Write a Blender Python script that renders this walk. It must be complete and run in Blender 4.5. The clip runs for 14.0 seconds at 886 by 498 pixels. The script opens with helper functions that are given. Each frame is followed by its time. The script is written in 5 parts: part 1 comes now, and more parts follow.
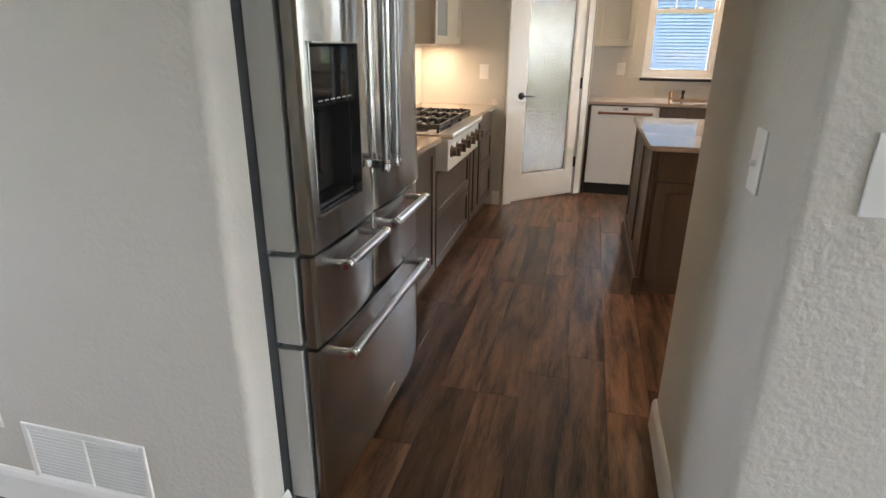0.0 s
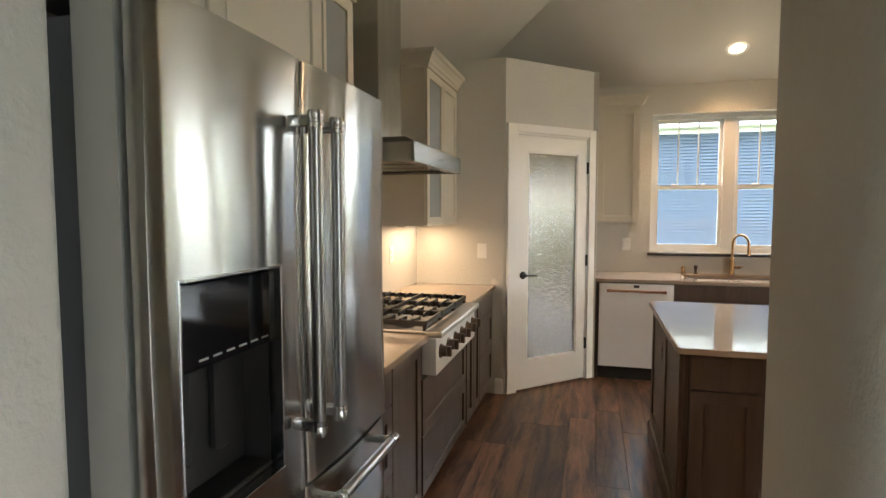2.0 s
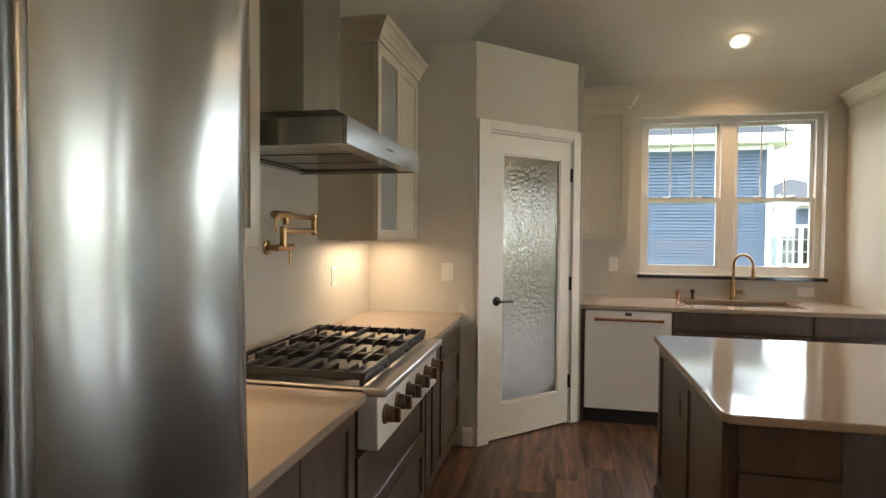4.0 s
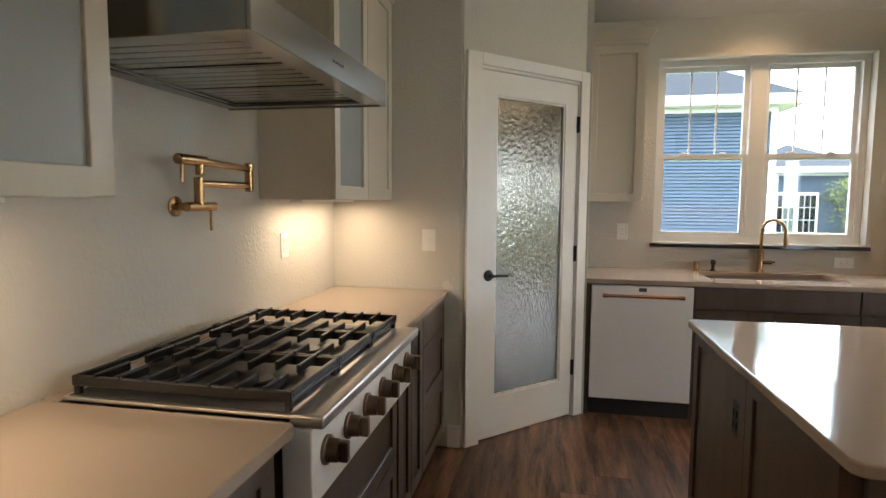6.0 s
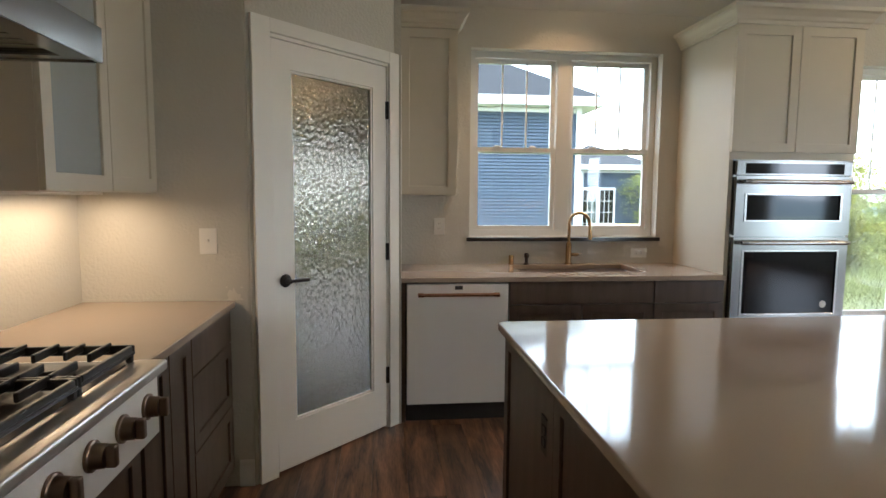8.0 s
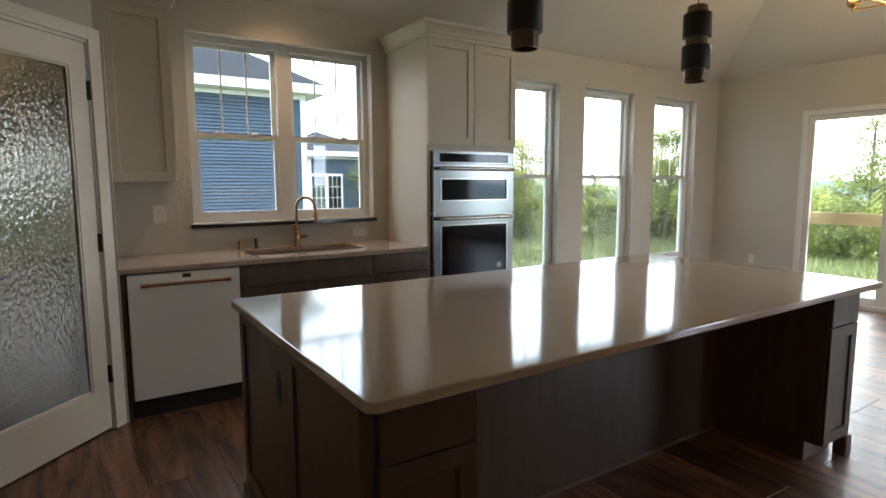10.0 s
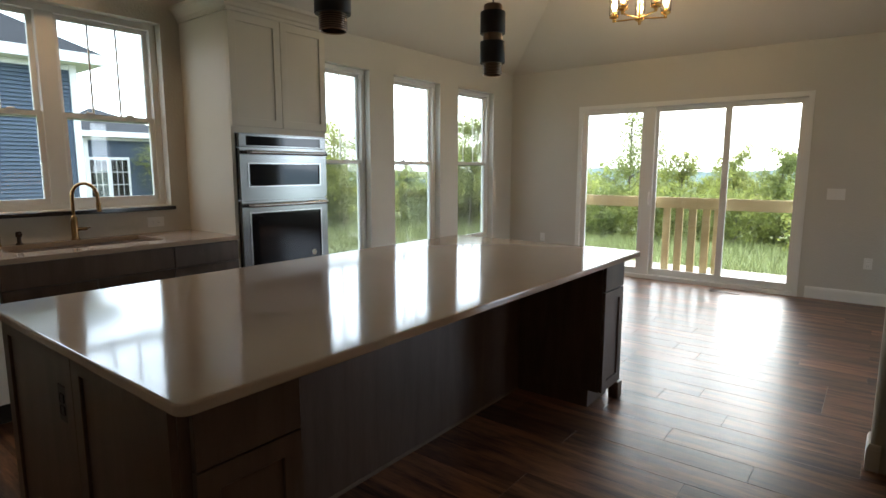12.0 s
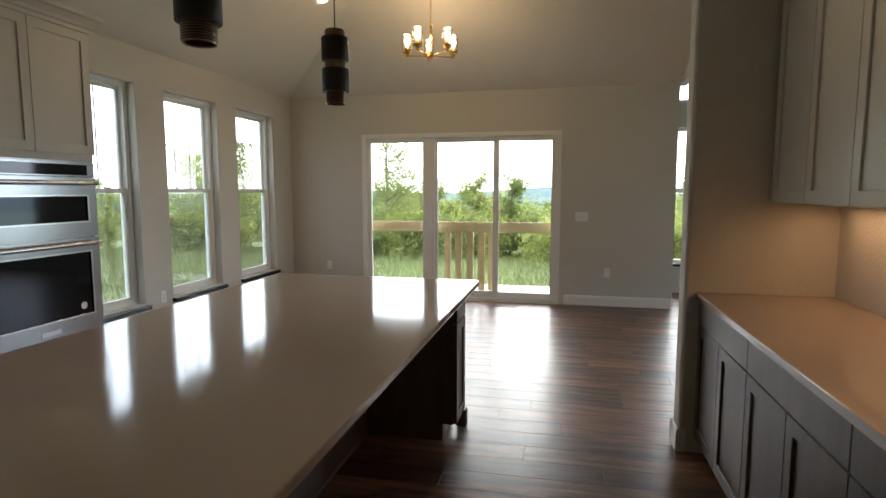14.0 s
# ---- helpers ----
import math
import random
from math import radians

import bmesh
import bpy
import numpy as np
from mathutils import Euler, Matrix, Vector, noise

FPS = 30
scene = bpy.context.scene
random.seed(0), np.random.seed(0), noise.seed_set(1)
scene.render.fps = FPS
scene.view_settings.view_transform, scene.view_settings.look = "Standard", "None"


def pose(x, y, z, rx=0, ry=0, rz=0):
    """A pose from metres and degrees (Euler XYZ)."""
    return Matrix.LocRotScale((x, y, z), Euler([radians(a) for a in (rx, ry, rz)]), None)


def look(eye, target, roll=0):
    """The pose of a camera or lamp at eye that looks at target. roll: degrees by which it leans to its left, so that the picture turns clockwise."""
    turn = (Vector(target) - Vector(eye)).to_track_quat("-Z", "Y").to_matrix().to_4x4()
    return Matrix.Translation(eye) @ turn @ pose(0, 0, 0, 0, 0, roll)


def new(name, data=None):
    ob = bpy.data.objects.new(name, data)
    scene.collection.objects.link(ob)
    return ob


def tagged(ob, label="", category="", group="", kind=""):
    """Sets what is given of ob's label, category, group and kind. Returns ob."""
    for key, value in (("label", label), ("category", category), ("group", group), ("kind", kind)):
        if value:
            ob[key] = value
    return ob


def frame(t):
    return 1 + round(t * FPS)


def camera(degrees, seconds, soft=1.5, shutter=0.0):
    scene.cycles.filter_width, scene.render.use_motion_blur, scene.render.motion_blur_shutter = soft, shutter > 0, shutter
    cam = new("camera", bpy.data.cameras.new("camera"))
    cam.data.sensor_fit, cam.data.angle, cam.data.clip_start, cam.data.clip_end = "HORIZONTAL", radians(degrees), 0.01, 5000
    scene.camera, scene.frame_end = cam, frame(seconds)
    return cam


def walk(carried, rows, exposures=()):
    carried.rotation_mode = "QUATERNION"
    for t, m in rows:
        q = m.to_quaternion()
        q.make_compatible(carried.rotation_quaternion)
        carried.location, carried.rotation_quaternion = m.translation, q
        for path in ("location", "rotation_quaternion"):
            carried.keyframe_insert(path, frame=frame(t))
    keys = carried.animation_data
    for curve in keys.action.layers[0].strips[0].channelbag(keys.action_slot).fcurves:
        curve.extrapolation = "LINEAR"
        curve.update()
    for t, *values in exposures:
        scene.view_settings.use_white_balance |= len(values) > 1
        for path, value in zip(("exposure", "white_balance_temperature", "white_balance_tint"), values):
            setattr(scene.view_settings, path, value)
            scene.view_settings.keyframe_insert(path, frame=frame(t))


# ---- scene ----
cam = camera(77.0, 14.0)
METRES, EYE, TILT, LEAN, TURN = 3.3, 1.47, 0.0, 0.0, 14.9
PATH = [
    (0, (0.348, 3.37, 1.404), (-0.109, 5.192, 0.718), 0.6),
    (0.5, (0.364, 3.546, 1.443), (-0.1, 5.411, 0.89), -0.1),
    (1, (0.4, 3.655, 1.466), (-0.096, 5.556, 1.094), -0.2),
    (1.5, (0.356, 3.774, 1.522), (-0.158, 5.693, 1.292), 0.1),
    (2, (0.322, 3.91, 1.518), (-0.199, 5.836, 1.383), -0.0),
    (2.5, (0.342, 4.148, 1.509), (-0.182, 6.076, 1.413), -0.1),
    (3, (0.323, 4.361, 1.491), (-0.199, 6.291, 1.422), -0.1),
    (3.5, (0.261, 4.51, 1.496), (-0.226, 6.449, 1.431), 0.3),
    (3.7, (0.232, 4.585, 1.487), (-0.212, 6.534, 1.427), 0.3),
    (5.8, (0.109, 5.293, 1.413), (-0.26, 7.253, 1.256), 0.4),
    (6, (0.104, 5.366, 1.413), (-0.273, 7.322, 1.241), 0.4),
    (6.5, (0.174, 5.553, 1.415), (-0.222, 7.505, 1.239), 0.1),
    (7, (0.231, 5.65, 1.415), (-0.157, 7.604, 1.237), 0.1),
    (7.5, (0.257, 5.741, 1.414), (0.068, 7.723, 1.224), 0.4),
    (8, (0.252, 5.748, 1.407), (0.457, 7.729, 1.219), 0.4),
    (8.5, (0.235, 5.697, 1.414), (0.743, 7.621, 1.212), 0.4),
    (9, (0.192, 5.668, 1.422), (0.947, 7.506, 1.196), 0.4),
    (9.2, (0.202, 5.616, 1.412), (1.035, 7.42, 1.189), 0.3),
    (11.3, (0.153, 5.365, 1.395), (1.537, 6.781, 1.116), -0.1),
    (11.5, (0.165, 5.375, 1.393), (1.594, 6.745, 1.114), 0.0),
    (12, (0.174, 5.442, 1.395), (1.734, 6.662, 1.111), 0.1),
    (12.5, (0.216, 5.585, 1.41), (1.933, 6.57, 1.124), 0.1),
    (13, (0.269, 5.735, 1.43), (2.083, 6.527, 1.147), -0.0),
    (13.5, (0.22, 5.891, 1.454), (2.112, 6.492, 1.208), 0.0),
    (14, (0.094, 6.031, 1.464), (2.038, 6.452, 1.257), 0.0),
]
EXPOSURES = [(t, e, k, tint) for t, e, k, tint in ((0, 2.54, 6000, 13), (0.5, 2.56, 6000, 13), (1.0, 2.52, 6050, 13), (1.5, 2.36, 6200, 12), (3.0, 1.98, 6250, 11), (6.0, 1.86, 5800, 9), (7.0, 1.82, 5750, 9), (7.5, 1.69, 5750, 9), (9.0, 1.22, 5750, 9), (11.5, 0.78, 5850, 8), (12.5, 0.66, 5850, 8), (14.0, 0.64, 5850, 9))]
walk(cam, [(t, look(eye, target, roll)) for t, eye, target, roll in PATH], EXPOSURES)

# ---- world, sun, lights ----
world = bpy.data.worlds.new("sky")
scene.world = world
world.use_nodes = True
wn = world.node_tree
sky = wn.nodes.new("ShaderNodeTexSky")
sky.sky_type = "NISHITA"
sky.sun_disc = False
SUN_UP, SUN_ROUND = radians(35), radians(88)
sky.sun_elevation, sky.sun_rotation = SUN_UP, SUN_ROUND
sky.air_density, sky.dust_density, sky.ozone_density = 1.0, 4.0, 1.0
milk = wn.nodes.new("ShaderNodeMixRGB")
milk.inputs[0].default_value = 0.62
milk.inputs[2].default_value = (11.5, 11.8, 12.2, 1)
wn.links.new(sky.outputs[0], milk.inputs[1])
wn.links.new(milk.outputs[0], wn.nodes["Background"].inputs[0])
wn.nodes["Background"].inputs[1].default_value = 0.52


def lamp(name, kind, m, power, colour, **kw):
    data = bpy.data.lights.new(name, kind)
    data.energy, data.color = power, colour
    if kind == "AREA":
        data.shape, data.size, data.size_y = "RECTANGLE", kw["size"], kw["size_y"]
        data.spread = kw.get("spread", math.pi)
    elif kind == "SUN":
        data.angle = kw["angle"]
    else:
        data.shadow_soft_size = kw.get("radius", 0.02)
        if kind == "SPOT":
            data.spot_size, data.spot_blend = kw["cone"], kw.get("blend", 0.6)
    ob = new(name, data)
    ob.matrix_world = m
    return ob


SOUTH, EAST, WEST = 7.0, 16.0, 0.6
DAY = (0.63, 0.82, 1.0)
WARM = (1.0, 0.66, 0.34)
lamp("sun", "SUN", look((0, 0, 0), (-math.cos(SUN_UP) * math.sin(SUN_ROUND), -math.cos(SUN_UP) * math.cos(SUN_ROUND), -math.sin(SUN_UP))), 0.5, (1.0, 0.95, 0.88), angle=radians(3))
# area lamps strengthening daylight in living room openings out of view; hall one is added fill
lamp("daylight_south_window", "AREA", look((5.4, -0.32, 1.45), (5.4, 5.0, 1.2)), SOUTH, DAY, size=1.0, size_y=1.9)
lamp("daylight_east_window", "AREA", look((8.62, 1.8, 1.4), (0.0, 1.8, 1.4)), EAST, DAY, size=1.5, size_y=1.8)
lamp("hall_fill_lamp", "AREA", look((-3.22, 3.5, 1.5), (0.7, 3.9, 1.4)), WEST, DAY, size=0.55, size_y=1.1)


# ---- materials ----
def material(name, colour, rough=0.5, metal=0.0, vary=0.06, scale=6.0, grain=0.0, grain_scale=120.0, bump=0.0, bump_scale=300.0, stretch=(1, 1, 1), spec=0.5, coat=0.0, piece=0.0, rough_vary=0.0, anis=0.0, wave=0.0, depth=0.002):
    mat = bpy.data.materials.new(name)
    mat.use_nodes = True
    t = mat.node_tree
    b = t.nodes["Principled BSDF"]
    b.inputs["Roughness"].default_value, b.inputs["Metallic"].default_value = rough, metal
    b.inputs["Specular IOR Level"].default_value, b.inputs["Coat Weight"].default_value = spec, coat
    b.inputs["Coat Roughness"].default_value = 0.08
    if anis:
        b.inputs["Anisotropic"].default_value = anis
        tg = t.nodes.new("ShaderNodeTangent")
        tg.direction_type, tg.uv_map = "UV_MAP", "brush"
        t.links.new(tg.outputs[0], b.inputs["Tangent"])
    tc = t.nodes.new("ShaderNodeTexCoord")
    mp = t.nodes.new("ShaderNodeMapping")
    mp.inputs["Scale"].default_value = stretch
    t.links.new(tc.outputs["Object"], mp.inputs["Vector"])

    def noise_node(sc, detail=3.0):
        n = t.nodes.new("ShaderNodeTexNoise")
        n.inputs["Scale"].default_value, n.inputs["Detail"].default_value = sc, detail
        t.links.new(mp.outputs[0], n.inputs["Vector"])
        return n

    def scaled(sock, amount):
        n = t.nodes.new("ShaderNodeMath")
        n.operation = "MULTIPLY_ADD"
        n.inputs[1].default_value, n.inputs[2].default_value = amount * 2, 1 - amount
        t.links.new(sock, n.inputs[0])
        return n.outputs[0]

    big = noise_node(scale)
    value = scaled(big.outputs["Fac"], vary)
    if grain:
        fine = noise_node(grain_scale, 5.0)
        m = t.nodes.new("ShaderNodeMath")
        m.operation = "MULTIPLY"
        t.links.new(value, m.inputs[0])
        t.links.new(scaled(fine.outputs["Fac"], grain), m.inputs[1])
        value = m.outputs[0]
    if piece:
        info = t.nodes.new("ShaderNodeObjectInfo")
        geo = t.nodes.new("ShaderNodeNewGeometry")
        add = t.nodes.new("ShaderNodeMath")
        add.operation = "ADD"
        t.links.new(info.outputs["Random"], add.inputs[0])
        t.links.new(geo.outputs["Random Per Island"], add.inputs[1])
        fr = t.nodes.new("ShaderNodeMath")
        fr.operation = "FRACT"
        t.links.new(add.outputs[0], fr.inputs[0])
        m = t.nodes.new("ShaderNodeMath")
        m.operation = "MULTIPLY"
        t.links.new(value, m.inputs[0])
        t.links.new(scaled(fr.outputs[0], piece), m.inputs[1])
        value = m.outputs[0]
    mul = t.nodes.new("ShaderNodeVectorMath")
    mul.operation = "SCALE"
    mul.inputs[0].default_value = colour
    t.links.new(value, mul.inputs["Scale"])
    t.links.new(mul.outputs[0], b.inputs["Base Color"])
    if rough_vary:
        m = t.nodes.new("ShaderNodeMath")
        m.operation = "MULTIPLY"
        m.inputs[1].default_value = rough
        t.links.new(scaled(big.outputs["Fac"], rough_vary), m.inputs[0])
        t.links.new(m.outputs[0], b.inputs["Roughness"])
    if bump:
        n = noise_node(bump_scale, 4.0)
        bp = t.nodes.new("ShaderNodeBump")
        bp.inputs["Strength"].default_value, bp.inputs["Distance"].default_value = bump, depth
        t.links.new(n.outputs["Fac"], bp.inputs["Height"])
        t.links.new(bp.outputs[0], b.inputs["Normal"])
    if wave:
        mw = t.nodes.new("ShaderNodeMapping")
        mw.inputs["Scale"].default_value = (1, 6, 0.45)
        t.links.new(tc.outputs["Object"], mw.inputs["Vector"])
        n = t.nodes.new("ShaderNodeTexNoise")
        n.inputs["Scale"].default_value, n.inputs["Detail"].default_value = 1.0, 1.0
        t.links.new(mw.outputs[0], n.inputs["Vector"])
        bw = t.nodes.new("ShaderNodeBump")
        bw.inputs["Strength"].default_value, bw.inputs["Distance"].default_value = 1.0, wave
        t.links.new(n.outputs["Fac"], bw.inputs["Height"])
        if bump:
            t.links.new(bw.outputs[0], bp.inputs["Normal"])
        else:
            t.links.new(bw.outputs[0], b.inputs["Normal"])
    return mat


def wood(name, dark, light, rough, along, piece=0.25, fine=1.0, coat=0.0):
    """Stained wood whose grain runs along x, y or z."""
    mat = bpy.data.materials.new(name)
    mat.use_nodes = True
    t = mat.node_tree
    b = t.nodes["Principled BSDF"]
    b.inputs["Roughness"].default_value = rough
    b.inputs["Coat Weight"].default_value, b.inputs["Coat Roughness"].default_value = coat, 0.20
    tc = t.nodes.new("ShaderNodeTexCoord")
    info = t.nodes.new("ShaderNodeObjectInfo")
    geo = t.nodes.new("ShaderNodeNewGeometry")
    off = t.nodes.new("ShaderNodeMath")
    off.operation = "ADD"
    t.links.new(info.outputs["Random"], off.inputs[0])
    t.links.new(geo.outputs["Random Per Island"], off.inputs[1])
    sh = t.nodes.new("ShaderNodeVectorMath")
    sh.operation = "SCALE"
    sh.inputs[0].default_value = (37.0, 53.0, 71.0)
    t.links.new(off.outputs[0], sh.inputs["Scale"])
    add = t.nodes.new("ShaderNodeVectorMath")
    add.operation = "ADD"
    t.links.new(tc.outputs["Object"], add.inputs[0])
    t.links.new(sh.outputs[0], add.inputs[1])
    mp = t.nodes.new("ShaderNodeMapping")
    mp.inputs["Scale"].default_value = {"x": (1, 9, 9), "y": (9, 1, 9), "z": (9, 9, 1)}[along]
    t.links.new(add.outputs[0], mp.inputs["Vector"])
    n1 = t.nodes.new("ShaderNodeTexNoise")
    n1.inputs["Scale"].default_value, n1.inputs["Detail"].default_value, n1.inputs["Distortion"].default_value = 1.1 * fine, 6.0, 0.6
    t.links.new(mp.outputs[0], n1.inputs["Vector"])
    n2 = t.nodes.new("ShaderNodeTexNoise")
    n2.inputs["Scale"].default_value, n2.inputs["Detail"].default_value = 9.0 * fine, 4.0
    t.links.new(mp.outputs[0], n2.inputs["Vector"])
    mix = t.nodes.new("ShaderNodeMath")
    mix.operation = "MULTIPLY_ADD"
    mix.inputs[1].default_value = 0.35
    t.links.new(n2.outputs["Fac"], mix.inputs[0])
    t.links.new(n1.outputs["Fac"], mix.inputs[2])
    ramp = t.nodes.new("ShaderNodeValToRGB")
    ramp.color_ramp.elements[0].position, ramp.color_ramp.elements[1].position = 0.48, 0.86
    ramp.color_ramp.elements[0].color, ramp.color_ramp.elements[1].color = (*dark, 1), (*light, 1)
    t.links.new(mix.outputs[0], ramp.inputs[0])
    fr = t.nodes.new("ShaderNodeMath")
    fr.operation = "FRACT"
    t.links.new(off.outputs[0], fr.inputs[0])
    pv = t.nodes.new("ShaderNodeMath")
    pv.operation = "MULTIPLY_ADD"
    pv.inputs[1].default_value, pv.inputs[2].default_value = 2 * piece, 1 - piece
    t.links.new(fr.outputs[0], pv.inputs[0])
    mul = t.nodes.new("ShaderNodeVectorMath")
    mul.operation = "SCALE"
    t.links.new(ramp.outputs[0], mul.inputs[0])
    t.links.new(pv.outputs[0], mul.inputs["Scale"])
    t.links.new(mul.outputs[0], b.inputs["Base Color"])
    bp = t.nodes.new("ShaderNodeBump")
    bp.inputs["Strength"].default_value, bp.inputs["Distance"].default_value = 0.25, 0.001
    t.links.new(n2.outputs["Fac"], bp.inputs["Height"])
    t.links.new(bp.outputs[0], b.inputs["Normal"])
    return mat


def glowing(name, colour, strength):
    mat = bpy.data.materials.new(name)
    mat.use_nodes = True
    b = mat.node_tree.nodes["Principled BSDF"]
    b.inputs["Base Color"].default_value = (*colour, 1)
    b.inputs["Emission Color"].default_value, b.inputs["Emission Strength"].default_value = (*colour, 1), strength
    return mat


def glass(name, rough=0.0, colour=(1, 1, 1), bump=0.0, bump_scale=40.0, stretch=(1, 1, 1), ior=1.45):
    mat = bpy.data.materials.new(name)
    mat.use_nodes = True
    t = mat.node_tree
    b = t.nodes["Principled BSDF"]
    b.inputs["Base Color"].default_value = (*colour, 1)
    b.inputs["Transmission Weight"].default_value, b.inputs["Roughness"].default_value, b.inputs["IOR"].default_value = 1.0, rough, ior
    if bump:
        tc = t.nodes.new("ShaderNodeTexCoord")
        mp = t.nodes.new("ShaderNodeMapping")
        mp.inputs["Scale"].default_value = stretch
        n = t.nodes.new("ShaderNodeTexNoise")
        n.inputs["Scale"].default_value, n.inputs["Detail"].default_value = bump_scale, 2.0
        bp = t.nodes.new("ShaderNodeBump")
        bp.inputs["Strength"].default_value, bp.inputs["Distance"].default_value = bump, 0.01
        t.links.new(tc.outputs["Object"], mp.inputs["Vector"])
        t.links.new(mp.outputs[0], n.inputs["Vector"])
        t.links.new(n.outputs["Fac"], bp.inputs["Height"])
        t.links.new(bp.outputs[0], b.inputs["Normal"])
    return mat


def foliage(name, colour):
    """Leaves that let part of the light through."""
    mat = material(name, colour, 0.55, vary=0.2, scale=0.8, piece=0.45)
    t = mat.node_tree
    b = t.nodes["Principled BSDF"]
    tr = t.nodes.new("ShaderNodeBsdfTranslucent")
    tr.inputs["Color"].default_value = (colour[0] * 3.0, colour[1] * 2.7, colour[2] * 1.6, 1)
    mx = t.nodes.new("ShaderNodeMixShader")
    mx.inputs[0].default_value = 0.68
    t.links.new(b.outputs[0], mx.inputs[1])
    t.links.new(tr.outputs[0], mx.inputs[2])
    t.links.new(mx.outputs[0], t.nodes["Material Output"].inputs["Surface"])
    return mat


def mesh_screen(name, cover):
    """Fine insect mesh that hides part of what is behind it."""
    mat = material(name, (0.10, 0.105, 0.10), 0.7, vary=0.05)
    t = mat.node_tree
    clear = t.nodes.new("ShaderNodeBsdfTransparent")
    mx = t.nodes.new("ShaderNodeMixShader")
    mx.inputs[0].default_value = cover
    t.links.new(clear.outputs[0], mx.inputs[1])
    t.links.new(t.nodes["Principled BSDF"].outputs[0], mx.inputs[2])
    t.links.new(mx.outputs[0], t.nodes["Material Output"].inputs["Surface"])
    return mat


SCREEN = mesh_screen("insect_mesh", 0.30)
PAINT = material("wall_paint", (0.556, 0.533, 0.474), 0.72, vary=0.03, scale=1.5, bump=1.0, bump_scale=64, depth=0.0034)
CEILING = material("ceiling_paint", (0.66, 0.625, 0.555), 0.85, vary=0.03, scale=1.2, bump=0.3, bump_scale=90)
TRIM = material("white_trim_paint", (0.78, 0.77, 0.73), 0.35, vary=0.02, scale=3, bump=0.05, bump_scale=40)
CREAM = material("cream_cabinet_paint", (0.60, 0.553, 0.455), 0.38, vary=0.03, scale=4, bump=0.08, bump_scale=160)
STAIN = wood("grey_brown_stained_wood", (0.064, 0.043, 0.031), (0.096, 0.067, 0.049), 0.38, "z", piece=0.06, fine=1.6)
FLOORWOOD = wood("dark_walnut_plank", (0.015, 0.0066, 0.004), (0.240, 0.118, 0.063), 0.40, "y", piece=0.45, fine=1.7, coat=0.22)
QUARTZ = material("pale_quartz", (0.37, 0.292, 0.226), 0.09, vary=0.05, scale=3, grain=0.06, grain_scale=420, spec=0.5, rough_vary=0.15)
STEEL = material("brushed_steel", (0.46, 0.455, 0.43), 0.13, 1.0, vary=0.04, scale=2, grain=0.03, grain_scale=14, stretch=(1, 1, 150), bump=0.10, bump_scale=12, wave=0.010, rough_vary=0.12)
FRIDGE_STEEL = material("brushed_refrigerator_steel", (0.43, 0.425, 0.405), 0.21, 1.0, vary=0.04, scale=2, grain=0.03, grain_scale=14, stretch=(1, 1, 150), anis=0.85, wave=0.008, rough_vary=0.10)
STEEL_H = material("brushed_steel_sheet", (0.31, 0.31, 0.30), 0.20, 1.0, vary=0.04, scale=2, grain=0.05, grain_scale=60, stretch=(1, 1, 30), rough_vary=0.1)
COOK_STEEL = material("satin_cooktop_steel", (0.56, 0.53, 0.49), 0.40, 1.0, vary=0.05, scale=4, grain=0.04, grain_scale=60, stretch=(30, 1, 1), rough_vary=0.1)
HANDLE_STEEL = material("satin_steel_bar", (0.34, 0.335, 0.32), 0.30, 1.0, vary=0.04, scale=8)
CHROME = material("polished_steel", (0.52, 0.51, 0.49), 0.20, 1.0, vary=0.02)
FRIDGE_SIDE = material("grey_textured_case", (0.16, 0.165, 0.17), 0.5, vary=0.04, bump=0.2, bump_scale=500)
DOOR_EDGE = material("pale_grey_door_edge", (0.42, 0.42, 0.39), 0.4, 0.3, vary=0.05, scale=5)
BLACK = material("black_gloss", (0.008, 0.008, 0.009), 0.06, vary=0.05, spec=0.32)
BLACKMATT = material("black_satin_metal", (0.015, 0.014, 0.014), 0.45, vary=0.15, scale=20)
CAST = material("black_cast_iron", (0.012, 0.0105, 0.010), 0.42, vary=0.2, scale=30, bump=0.2, bump_scale=300)
WHITE_ENAMEL = material("matt_white_enamel", (0.78, 0.775, 0.76), 0.35, vary=0.02, scale=2)
PLASTIC = material("white_plastic", (0.76, 0.75, 0.71), 0.35, vary=0.02)
BRASS = material("brushed_brass", (0.42, 0.265, 0.125), 0.27, 1.0, vary=0.06, scale=30)
GOLD = material("polished_gold", (0.72, 0.48, 0.17), 0.18, 1.0, vary=0.04, scale=30)
COPPER = material("brushed_copper", (0.55, 0.32, 0.22), 0.25, 1.0, vary=0.06, scale=20)
KNOB = material("brushed_bronze", (0.23, 0.165, 0.12), 0.28, 1.0, vary=0.08, scale=20)
BRONZE = material("dark_bronze", (0.055, 0.036, 0.027), 0.4, 0.6, vary=0.15, scale=25)
STONE = material("black_granite", (0.018, 0.018, 0.020), 0.12, vary=0.3, scale=80, grain=0.4, grain_scale=600)
VINYL = material("white_vinyl", (0.74, 0.74, 0.71), 0.4, vary=0.02)
# clear panes; the grey colour is added to dim the bright outdoors
PANE = glass("view_dimming_glass", colour=(0.72, 0.755, 0.74))
FROST = material("frosted_glass", (0.36, 0.39, 0.39), 0.2, vary=0.03, bump=0.05)
RAIN = glass("rain_glass", 0.04, (0.20, 0.20, 0.12), 0.33, 42, (1.5, 1.5, 0.85), ior=2.4)
LUMBER = wood("pale_treated_lumber", (0.60, 0.45, 0.22), (0.72, 0.57, 0.31), 0.7, "y", piece=0.1)
